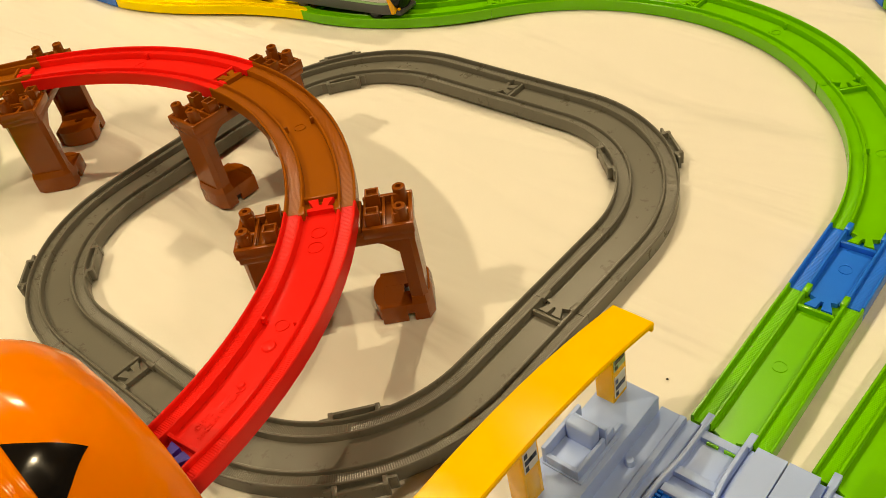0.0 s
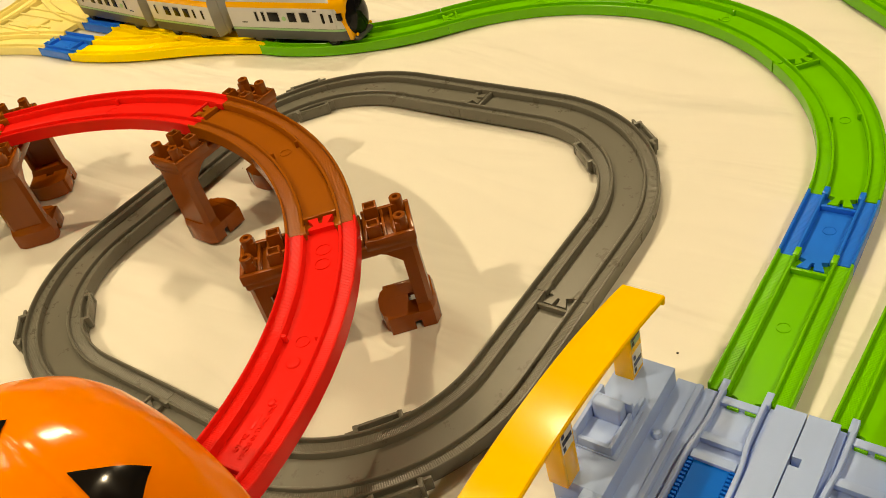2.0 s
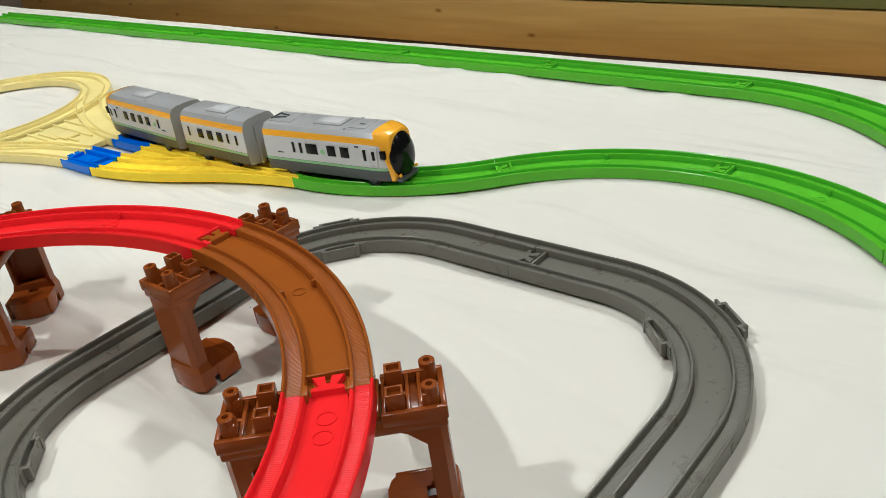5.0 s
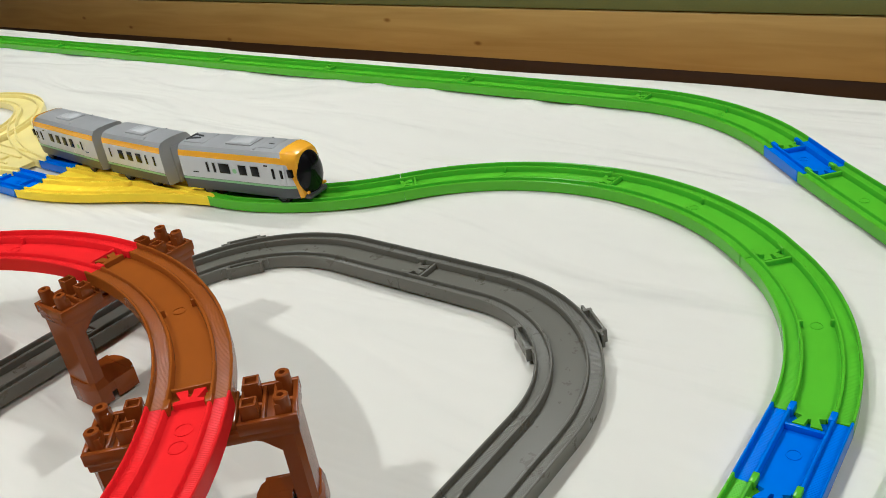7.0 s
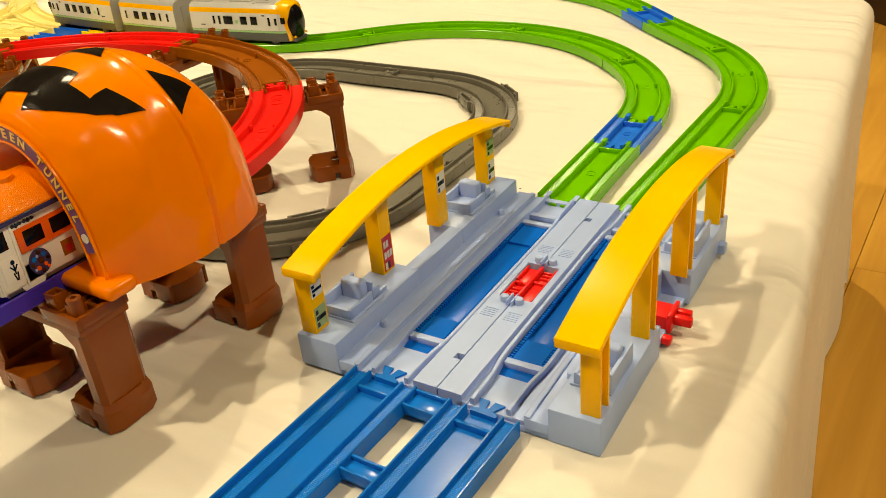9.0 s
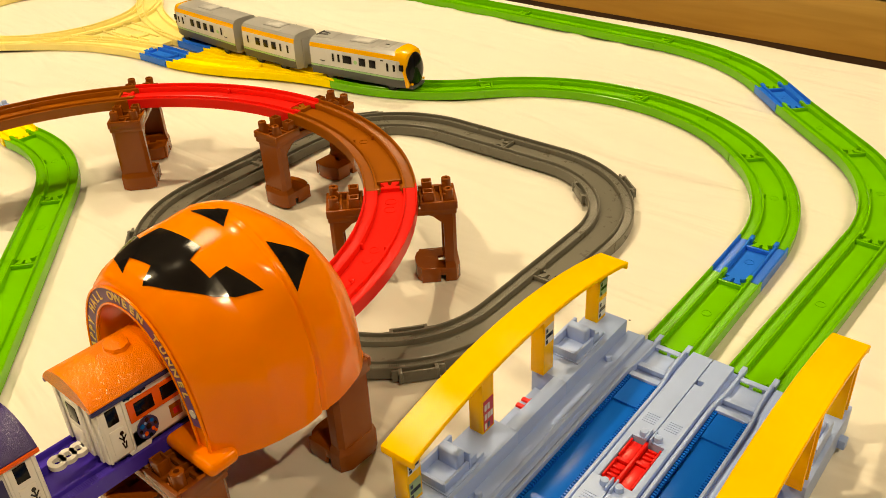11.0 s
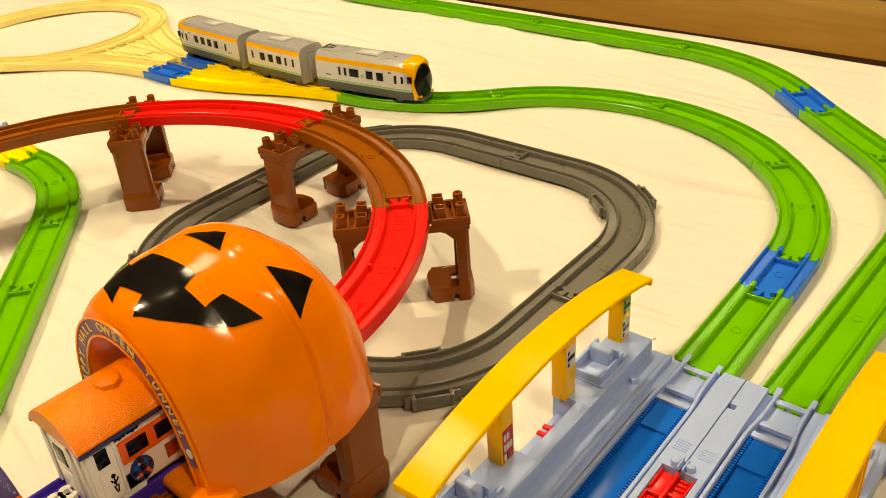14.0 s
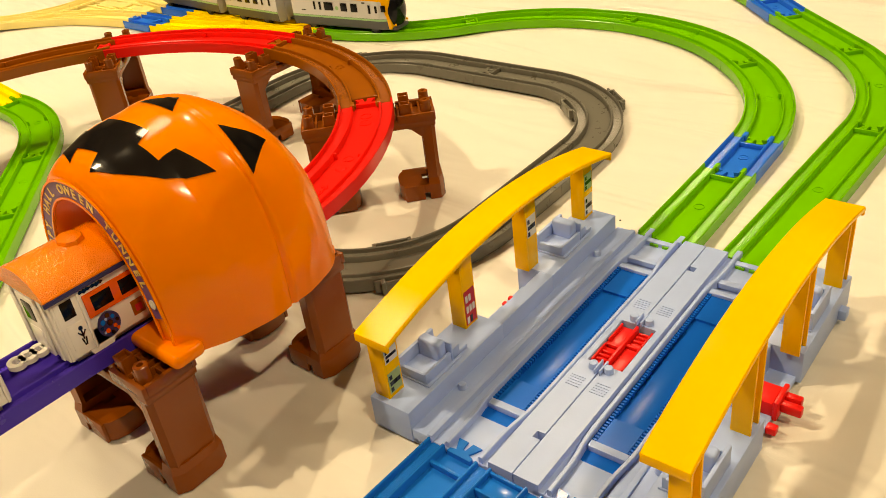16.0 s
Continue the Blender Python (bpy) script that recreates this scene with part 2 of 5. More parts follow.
def wood_material(name, dark, light, along, rough, knots=False):
    """Timber with long grain; along: 0 for x, 1 for y."""
    mat, nt, bsdf = material(name)
    links = nt.links
    co = nt.nodes.new("ShaderNodeTexCoord")
    mp = nt.nodes.new("ShaderNodeMapping")
    scale = [14.0, 14.0, 14.0]
    scale[along] = 1.0
    mp.inputs["Scale"].default_value = scale
    links.new(co.outputs["Object"], mp.inputs["Vector"])
    info = nt.nodes.new("ShaderNodeObjectInfo")
    shift = nt.nodes.new("ShaderNodeVectorMath")
    shift.operation = "ADD"
    links.new(mp.outputs["Vector"], shift.inputs[0])
    links.new(math_node(nt, "MULTIPLY", info.outputs["Random"], 40.0), shift.inputs[1])
    grain = node(nt, "ShaderNodeTexNoise", Scale=2.2, Detail=7.0, Distortion=0.8)
    links.new(shift.outputs["Vector"], grain.inputs["Vector"])
    ramp = nt.nodes.new("ShaderNodeValToRGB")
    ramp.color_ramp.elements[0].color, ramp.color_ramp.elements[0].position = (*dark, 1), 0.28
    ramp.color_ramp.elements[1].color, ramp.color_ramp.elements[1].position = (*light, 1), 0.72
    links.new(grain.outputs["Fac"], ramp.inputs["Fac"])
    out = ramp.outputs["Color"]
    if knots:
        vor = node(nt, "ShaderNodeTexVoronoi", Scale=3.1)
        vm = nt.nodes.new("ShaderNodeMapping")
        vm.inputs["Scale"].default_value = (0.7, 1.0, 1.5)
        vm.inputs["Rotation"].default_value = (radians(90), 0, 0)
        vor.voronoi_dimensions = "2D"
        links.new(co.outputs["Object"], vm.inputs["Vector"])
        links.new(vm.outputs["Vector"], vor.inputs["Vector"])
        kr = nt.nodes.new("ShaderNodeValToRGB")
        kr.color_ramp.elements[0].color, kr.color_ramp.elements[0].position = (0.45, 0.32, 0.22, 1), 0.010
        kr.color_ramp.elements[1].color, kr.color_ramp.elements[1].position = (1, 1, 1, 1), 0.034
        links.new(vor.outputs["Distance"], kr.inputs["Fac"])
        mix = nt.nodes.new("ShaderNodeMix")
        mix.data_type, mix.blend_type = "RGBA", "MULTIPLY"
        mix.inputs["Factor"].default_value = 1.0
        links.new(out, mix.inputs[6])
        links.new(kr.outputs["Color"], mix.inputs[7])
        out = mix.outputs[2]
    links.new(out, bsdf.inputs["Base Color"])
    bsdf.inputs["Roughness"].default_value = rough
    bump = node(nt, "ShaderNodeBump", Strength=0.1, Distance=0.001)
    links.new(grain.outputs["Fac"], bump.inputs["Height"])
    links.new(bump.outputs["Normal"], bsdf.inputs["Normal"])
    return mat


def plaster(name, color, scale=30.0, rough=0.85):
    mat, nt, bsdf = material(name)
    co = nt.nodes.new("ShaderNodeTexCoord")
    ns = node(nt, "ShaderNodeTexNoise", Scale=scale, Detail=5.0)
    nt.links.new(co.outputs["Object"], ns.inputs["Vector"])
    ramp = nt.nodes.new("ShaderNodeValToRGB")
    ramp.color_ramp.elements[0].color = (*[c * 0.9 for c in color], 1)
    ramp.color_ramp.elements[1].color = (*[min(1, c * 1.06) for c in color], 1)
    nt.links.new(ns.outputs["Fac"], ramp.inputs["Fac"])
    nt.links.new(ramp.outputs["Color"], bsdf.inputs["Base Color"])
    bsdf.inputs["Roughness"].default_value = rough
    bump = node(nt, "ShaderNodeBump", Strength=0.2, Distance=0.002)
    nt.links.new(ns.outputs["Fac"], bump.inputs["Height"])
    nt.links.new(bump.outputs["Normal"], bsdf.inputs["Normal"])
    return mat


CLOTH = cloth_material()
PLANK = wood_material("floor_timber", (0.50, 0.250, 0.032), (0.64, 0.355, 0.055), 1, 0.42)
STAGEWOOD = wood_material("stage_timber", (0.36, 0.245, 0.062), (0.47, 0.34, 0.10), 0, 0.5, knots=True)
PLINTH = wood_material("plinth_timber", (0.016, 0.007, 0.005), (0.028, 0.012, 0.008), 0, 0.5)
CARPET = plaster("olive_mat", (0.16, 0.20, 0.065), 220.0, 0.95)
WALLPAINT = plaster("wall_paint", (0.24, 0.20, 0.15))
CEILPAINT = plaster("ceiling_paint", (0.26, 0.245, 0.21))
lampmat, lnt, lbs = material("lamp_glow")
lbs.inputs["Base Color"].default_value = (0.8, 0.8, 0.8, 1)
lbs.inputs["Emission Color"].default_value = (1.0, 0.88, 0.68, 1)
lbs.inputs["Emission Strength"].default_value = 60.0
LAMPMAT = lampmat
PANELGLOW, pnt, pbs = material("panel_glow")
pbs.inputs["Base Color"].default_value = (0.8, 0.8, 0.8, 1)
pbs.inputs["Emission Color"].default_value = (1.0, 0.83, 0.54, 1)
pbs.inputs["Emission Strength"].default_value = 17.5

# ---- the room ----
def slab(name, x0, x1, y0, y1, z0, z1, mat, label, category):
    ob = new(name, mesh_of(name, one_box(x0, x1, y0, y1, z0, z1, unit=1.0), mat, 0))
    return tagged(ob, label, category, kind="structure")


X0, X1, Y0, Y1 = -4.2, 3.4, -3.2, 4.6
slab("wall_north", X0, X1, Y1, Y1 + 0.12, FLOOR_Z, CEIL_Z, WALLPAINT, "plain warm white painted wall", "wall")
slab("wall_south", X0, X1, Y0 - 0.12, Y0, FLOOR_Z, CEIL_Z, WALLPAINT, "plain warm white painted wall", "wall")
slab("wall_east", X1, X1 + 0.12, Y0 - 0.12, Y1 + 0.12, FLOOR_Z, CEIL_Z, WALLPAINT, "plain warm white painted wall", "wall")
slab("wall_west", X0 - 0.12, X0, Y0 - 0.12, Y1 + 0.12, FLOOR_Z, CEIL_Z, WALLPAINT, "plain warm white painted wall", "wall")
slab("ceiling", X0 - 0.12, X1 + 0.12, Y0 - 0.12, Y1 + 0.12, CEIL_Z, CEIL_Z + 0.1, CEILPAINT, "plain white painted ceiling", "ceiling")
floor = slab("floor", X0 - 0.12, X1 + 0.12, Y0 - 0.12, Y1 + 0.12, FLOOR_Z - 0.1, FLOOR_Z - 0.004, PLINTH, "honey coloured wooden plank floor", "floor")

for lx, ly, watts in LAMPS:
    fitting = root("ceiling_lamp", pose(lx, ly, CEIL_Z), "round white recessed ceiling downlight, switched on", "lamp", "ceiling downlights")
    ring = bmesh.new()
    sweep(ring, [(0.075, 0), (0.095, 0), (0.092, -0.012), (0.078, -0.012)],
          [(Vector((0, 0, 0)), Vector((math.cos(a), math.sin(a), 0)), Vector((0, 0, 1))) for a in [math.tau * i / 32 for i in range(33)]], caps=False)
    part("rim", ring, WHITE, fitting)
    part("diffuser", tube(bmesh.new(), 0, 0, -6, -2, 74, n=32), LAMPMAT, fitting)
    lamp = bpy.data.lights.new("downlight", "AREA")
    lamp.shape, lamp.size, lamp.energy, lamp.color = "DISK", 0.06, watts, LAMP_COLOR
    bulb = new("downlight", lamp)
    bulb.matrix_basis = pose(lx, ly, CEIL_Z - 0.014)

panel = root("ceiling_light", pose(-1.30, 0.47, CEIL_Z), "flat white ceiling light panel, switched on", "lamp")
part("frame", one_box(-0.43, 0.43, -0.22, 0.22, -0.030, -0.0005, 0.004, 1.0), WHITE, panel)
part("diffuser", one_box(-0.40, 0.40, -0.19, 0.19, -0.036, -0.0305, 0.002, 1.0), PANELGLOW, panel, "glowing white diffuser")

# low timber platform behind the table
BOXY, BOXX = 1.737, -0.199
stage = root("platform", pose(0, 0, FLOOR_Z, 0, 0, 1.5), "low varnished wooden platform with an olive green mat and dark plinth", "platform")
part("front_board", one_box(X0 + 0.3, BOXX, BOXY, BOXY + 0.03, 0.037, 0.162, 0.002, 1.0), STAGEWOOD, stage, "knotty pale timber front board")
part("side_board", one_box(BOXX - 0.03, BOXX - 0.0005, BOXY + 0.031, BOXY + 1.8, 0.037, 0.162, 0.002, 1.0), STAGEWOOD, stage)
part("plinth", one_box(X0 + 0.3, BOXX - 0.004, BOXY + 0.004, BOXY + 1.8, 0.0, 0.036, 0.001, 1.0), PLINTH, stage, "dark brown plinth strip")
part("mat", one_box(X0 + 0.3, BOXX, BOXY, BOXY + 1.8, 0.164, 0.210, 0.006, 1.0), CARPET, stage, "olive green mat top")

# dark board with a pale upright, standing on the floor beside the platform
screen = root("standing_board", pose(-0.238, 2.172, FLOOR_Z, 0, 0, -45), "dark brown board with a pale metal upright, standing beside the platform", "board")
part("panel", one_box(0.013, 0.62, -0.012, 0.012, 0.0, 0.70, 0.003, 1.0), PLINTH, screen, "dark brown panel")
part("upright", tube(bmesh.new(), 0, 0, 0.012, 0.72, 0.011, 0.011, 20, 0.001, 1.0), SILVER, screen, "pale metal upright")
part("foot", tube(bmesh.new(), 0, 0, 0.0, 0.012, 0.016, 0.013, 20, 0.002, 1.0), RUBBER, screen, "black rubber foot")

# ---- table with its cloth ----
TX0, TX1, TY0, TY1 = -2.15, 0.126, -0.95, 0.752
table = root("table", pose(0, 0, 0), "low table standing under a draped cloth", "table")
part("tabletop", one_box(TX0, TX1 - 0.07, TY0, TY1 - 0.004, -0.040, -0.006, 0.004, 1.0), STAGEWOOD, table)
for lx, ly in ((TX0 + 0.08, TY0 + 0.08), (TX1 - 0.15, TY0 + 0.08), (TX0 + 0.08, TY1 - 0.1), (TX1 - 0.15, TY1 - 0.1)):
    part("leg", one_box(lx - 0.025, lx + 0.025, ly - 0.025, ly + 0.025, FLOOR_Z, -0.041, 0.003, 1.0), STAGEWOOD, table)


def drape(x, y):
    """Where a point of the flat cloth lies once it hangs over the table's edge."""
    skew = -0.105 * (min(max(y, -0.4), TY1) - 0.02)
    ex = max(0.0, x - TX1) - max(0.0, TX0 - x)
    ey = max(0.0, y - TY1) - max(0.0, TY0 - y)
    over = math.hypot(ex, ey)
    ease = 0.014 * min(1.0, max(0.0, (x + 0.80) / 0.5)) * min(1.0, max(0.0, (y - 0.55) / 0.2))
    fold = noise.noise(Vector((x * 5.0, y * 5.0, 0.0)))
    z = -0.0016 + 0.0013 * noise.noise(Vector((x * 7, y * 7, 3.0))) + 0.0008 * math.sin(23 * (x * 0.6 + y) + 3 * fold)
    ripple = max(0.0, min(1.0, (y - 0.600) / 0.055)) * max(0.0, min(1.0, (0.686 - y + 0.016 * min(0.0, x + 0.518)) / 0.012)) * max(0.0, min(1.0, (-0.28 - x) / 0.08))
    lift = 0.0046 * ripple * max(0.0, math.sin(x * 52 + 9 * noise.noise(Vector((x * 5, y * 3, 1.0))) + 14 * y) - 0.1)
    if over < 1e-9:
        return x + skew * min(1.0, max(0.0, 1 + (x - TX1) * 1.2)), y + ease, min(z, -0.0002) + lift
    r = 0.022
    turn = min(over / r, math.pi / 2)
    out, down = r * math.sin(turn), r * (1 - math.cos(turn)) + max(0.0, over - r * math.pi / 2)
    down = min(down, -FLOOR_Z - 0.004)
    side = x * (abs(ey) > 0) + y * (abs(ex) > 0)
    wave = 0.5 + 0.5 * math.sin(side * 21 + 2.2 * noise.noise(Vector((side * 3, 7.0, 0.0))))
    out += 0.055 * down * wave
    bx, by = min(max(x, TX0), TX1), min(max(y, TY0), TY1)
    return bx + skew * min(1.0, max(0.0, 1 + (bx - TX1) * 1.2)) + out * ex / over, by + ease + out * ey / over, z * max(0, 1 - over * 20) - down


def table_cloth():
    hang = 0.395
    xs = list(np.arange(TX0 - hang, -1.0, 0.03)) + list(np.arange(-1.0, TX1, 0.011)) + list(np.arange(TX1, TX1 + hang, 0.008))
    ys = list(np.arange(TY0 - hang, -0.4, 0.03)) + list(np.arange(-0.4, TY1, 0.011)) + list(np.arange(TY1, TY1 + hang, 0.011))
    verts = [drape(float(x), float(y)) for y in ys for x in xs]
    n = len(xs)
    faces = [(j * n + i, j * n + i + 1, (j + 1) * n + i + 1, (j + 1) * n + i) for j in range(len(ys) - 1) for i in range(n - 1)]
    me = bpy.data.meshes.new("tablecloth")
    me.from_pydata(verts, [], faces)
    me.materials.append(CLOTH)
    me.shade_smooth()
    return tagged(new("tablecloth", me), "cream white tablecloth, lightly creased, hanging over the edges", "tablecloth")


table_cloth()

# ---- rails ----
HALF = [(18.5, 0.0), (18.5, 8.1), (18.1, 8.6), (17.5, 8.6), (17.1, 8.1), (17.0, 5.5), (10.7, 5.5), (10.5, 7.6), (10.1, 8.0), (9.2, 8.0), (8.9, 7.6), (8.7, 3.8)]
RAIL = [(x * MM, z * MM) for x, z in HALF] + [(-x * MM, z * MM) for x, z in HALF[::-1]]


def arc_places(length, turn, n, z0=0.0):
    """Places along an arc that starts at the origin towards +x and turns left by so many degrees."""
    up, out = Vector((0, 0, 1)), []
    a = radians(turn)
    for i in range(n + 1):
        t = i / n
        if abs(a) < 1e-6:
            p, h = Vector((length * t, 0, z0)), 0.0
        else:
            r = length / a
            p, h = Vector((r * math.sin(a * t), r * (1 - math.cos(a * t)), z0)), a * t
        out.append((p, Vector((-math.sin(h), math.cos(h), 0)), up))
    return out


def tongue(bm, end, h, flip=1):
    """The dovetail tab that locks a rail into the next one, at the end of a rail that heads by h."""
    m = Matrix.Translation(end) @ Matrix.Rotation(h, 4, "Z")
    pts = [(-1.2, -6.7), (-1.2, 6.7), (0.9, 6.7), (1.9, 3.6), (8.2, 6.7), (8.3, 1.4), (5.4, 1.1), (3.2, 0.7), (3.2, -0.7), (5.4, -1.1), (8.3, -1.4), (8.2, -6.7), (1.9, -3.6), (0.9, -6.7)]
    fresh = bmesh.new()
    prism(fresh, pts[::-1], 3.7, 6.7)
    tmp = bpy.data.meshes.new("t")
    fresh.to_mesh(tmp)
    fresh.free()
    tmp.transform(m)
    bm.from_mesh(tmp)
    bpy.data.meshes.remove(tmp)
    return bm


def rail_ends(p0, p1, turn):
    d = Vector((p1[0] - p0[0], p1[1] - p0[1]))
    a = radians(turn)
    chord = d.length
    length = chord if abs(a) < 1e-6 else chord / (2 * math.sin(a / 2)) * a
    return math.degrees(math.atan2(d.y, d.x)) - turn / 2, length


def place_at(length, turn, t):
    (o, left, _), = arc_places(length * t, turn * t, 1)[1:]
    return o, math.atan2(-left.x, left.y)


def rail(name, p0, p1, turn, mat, label, group, z=0.0, joint=True, studs=True, socket=True):
    """A rail piece from p0 to p1, turning left by so many degrees on its way."""
    heading, length = rail_ends(p0, p1, turn)
    ob = root(name, pose(p0[0], p0[1], z, 0, 0, heading), label, "toy rail", group)
    n = 1 if abs(turn) < 1e-6 else max(6, int(abs(turn) / 3))
    gap = 0.0003
    bm = sweep(bmesh.new(), RAIL, arc_places(length - gap, turn * (1 - gap / length), n))
    part("bed", bm, mat, ob)
    if joint:
        end, h = place_at(length, turn, 1.0)
        part("joint_tab", tongue(bmesh.new(), end, h), mat, ob)
    if socket:
        o, h = place_at(length, turn, 0.0105 / length)
        bm = box(bmesh.new(), -0.9, 0.9, -8.8, 8.8, 3.6, 7.2, 0.3)
        cross = part("cross_bar", bm, mat, ob)
        cross.matrix_basis = Matrix.Translation(o) @ Matrix.Rotation(h, 4, "Z")
        for s in (1, -1):
            part("prong", one_box(-4.8, 2.0, *sorted((7.7 * s, 10.7 * s)), 4.0, 8.4, 0.5), mat, ob)
    if studs:
        o, h = place_at(length, turn, 0.5)
        ring = bmesh.new()
        sweep(ring, [(0.0030, 0.0), (0.0035, 0.0), (0.0035, 0.0004), (0.0030, 0.0004)],
              [(Vector((0, 0, 0.0038)), Vector((math.cos(a), math.sin(a), 0)), Vector((0, 0, 1))) for a in [math.tau * i / 20 for i in range(21)]], caps=False)
        mark = part("mould_ring", ring, mat, ob)
        mark.matrix_basis = Matrix.Translation(o) @ Matrix.Rotation(h, 4, "Z")
        if abs(turn) > 1:
            for s in (1, -1):
                nub = part("nub", one_box(-1.0, 1.0, 8.1 * s - 1.2, 8.1 * s + 1.2, 3.6, 7.9, 0.4), mat, ob)
                nub.matrix_basis = Matrix.Translation(o) @ Matrix.Rotation(h, 4, "Z")
    return ob


C, S_ = "curved_rail", "straight_rail"
gl, gs = "bright green curved plastic toy rail lying on the cloth", "bright green straight plastic toy rail lying on the cloth"
bl = "short blue straight toy rail joining green rails"
GR = "green toy rails"
def back_rail(name, p0, p1, turn, mat, label, group):
    """The same rail laid the other way round: its joint tab sits at p0."""
    return rail(name, p1, p0, -turn, mat, label, group)


# inner line, from the station round to the yellow points
N0, N1, N2, N3, N4, N5, N6 = (-0.0292, 0.1838), (-0.0325, 0.282), (-0.0350, 0.3353), (-0.1055, 0.4725), (-0.2538, 0.5318), (-0.4028, 0.4672), (-0.5525, 0.3995)
back_rail(S_, N0, N1, 0, GREEN, gs, GR)
back_rail(S_, N1, N2, 0, BLUE, bl, "short blue rails")
back_rail(C, N2, N3, 44, GREEN, gl, GR)
back_rail(C, N3, N4, 45, GREEN, gl, GR)
back_rail(C, N4, N5, 45, GREEN, gl, GR)
rail(C, N6, N5, 44, GREEN, gl, GR)
# outer line
O0, O1, O2, O3, O4, O5, O6 = (0.0240, 0.1852), (0.0265, 0.3895), (-0.0378, 0.5320), (-0.1150, 0.6010), (-0.1525, 0.6380), (-0.3160, 0.7055), (-0.5240, 0.7050)
back_rail(S_, O0, O1, 0, GREEN, gs, GR)
back_rail(C, O1, O2, 45, GREEN, gl, GR)
back_rail(S_, O2, O3, 0, GREEN, gs, GR)
back_rail(S_, O3, O4, 0, BLUE, bl, "short blue rails")
back_rail(C, O4, O5, 45, GREEN, gl, GR)
back_rail(S_, O5, O6, 0, GREEN, gs, GR)
for i in range(6):
    a, b = O6[0] - 0.2080 * i, O6[0] - 0.2080 * (i + 1)
    back_rail(S_, (a, O6[1] - 0.0045 * i), (b, O6[1] - 0.0045 * (i + 1)), 0, GREEN, gs, GR)
# line that passes under the viaduct
L0, L1, L2 = (-0.709, 0.101), (-0.557, 0.052), (-0.477, -0.015)
rail(C, L0, L1, -45, GREEN, gl, GR)
rail(S_, L1, L2, 0, GREEN, gs, GR)
rail(S_, L2, (-0.318, -0.149), 0, GREEN, gs, GR)
rail(S_, (-0.805, 0.112), L0, 0, YELLOW, "yellow straight plastic toy rail lying on the cloth", "yellow toy rails")

# grey loop: four corner pieces with side clips
GC, GA, GRAD = (-0.2985, 0.2045), 0.1600, 0.100


def clip_mesh():
    bm = bmesh.new()
    box(bm, -10.5, 10.5, -0.4, 3.9, 0, 4.6, 0.4)
    box(bm, -10.5, 10.5, 3.2, 4.8, 0, 8.3, 0.3)
    for s in (1, -1):
        box(bm, *sorted((10.2 * s, 12.8 * s)), -0.4, 5.2, 0, 8.3, 0.4)
        box(bm, *sorted((12.6 * s, 17.0 * s)), 0.4, 2.2, 0, 8.3, 0.3)
    return mesh_of("side_clip", bm, GREY)


CLIP = clip_mesh()
for k in range(4):
    turn = Matrix.Translation((GC[0], GC[1], 0)) @ Matrix.Rotation(radians(90 * k + 1.5), 4, "Z")
    ob = root("corner_rail", turn, "dark grey corner toy rail with side clips, lying on the cloth", "toy rail", "grey toy rails")
    straight = GA - GRAD
    pts = [(Vector((GA, 0.0002 + straight * t, 0)), Vector((-1, 0, 0)), Vector((0, 0, 1))) for t in (0.0, 1.0)]
    for i in range(1, 25):
        a = radians(90 * i / 24)
        pts.append((Vector((straight + GRAD * math.cos(a), straight + GRAD * math.sin(a), 0)), Vector((-math.cos(a), -math.sin(a), 0)), Vector((0, 0, 1))))
    pts.append((Vector((0.0002, GA, 0)), Vector((0, -1, 0)), Vector((0, 0, 1))))
    part("bed", sweep(bmesh.new(), RAIL, pts), GREY, ob)
    part("joint_tab", tongue(bmesh.new(), Vector((GA, 0, 0)), -math.pi / 2), GREY, ob)
    part("cross_bar", one_box(9.6, 11.4, GA / MM - 8.8, GA / MM + 8.8, 3.6, 7.2, 0.3), GREY, ob)
    for s in (1, -1):
        part("prong", one_box(-4.8, 2.0, *sorted((GA / MM + 7.7 * s, GA / MM + 10.7 * s)), 4.0, 8.4, 0.5), GREY, ob)
    mid_a = radians(49)
    mid = Vector((straight + GRAD * math.cos(mid_a), straight + GRAD * math.sin(mid_a), 0))
    for r, flip in ((0.0186, 0), (-0.0186, 180)):
        share("side_clip", CLIP, ob, Matrix.Translation(mid + Vector((math.cos(mid_a), math.sin(mid_a), 0)) * r) @ Matrix.Rotation(radians(-41 + flip), 4, "Z"))

# ---- viaduct: ring of raised rails on piers ----
RC, RR, DECK = (-0.3887, -0.0098), 0.2205, 0.0662
J0, J1, J2, J3, J4 = 5.0, 45.6, 91.2, 136.2, 181.0


def ring_at(deg):
    return RC[0] + RR * math.cos(radians(deg)), RC[1] + RR * math.sin(radians(deg))


red_near = rail(C, ring_at(J0), ring_at(J1), J1 - J0, RED, "bright red curved toy rail raised on brown piers", "viaduct rails", DECK)
rail(C, ring_at(J1), ring_at(J2), J2 - J1, BROWN, "brown curved toy rail raised on brown piers", "viaduct rails", DECK)
rail(C, ring_at(J2), ring_at(J3), J3 - J2, RED, "bright red curved toy rail raised on brown piers", "viaduct rails", DECK)
rail(C, ring_at(J3), ring_at(J4), J4 - J3, BROWN, "brown curved toy rail raised on brown piers", "viaduct rails", DECK)
rail(C, ring_at(J4), ring_at(225), 225 - J4, BROWN, "brown curved toy rail raised on brown piers", "viaduct rails", DECK)
PX = RC[0] + RR
purple = rail(S_, (PX, -0.1985), (PX, 0.0093), 0, PURPLE, "purple straight toy rail running through the pumpkin tunnel", "viaduct rails", DECK)
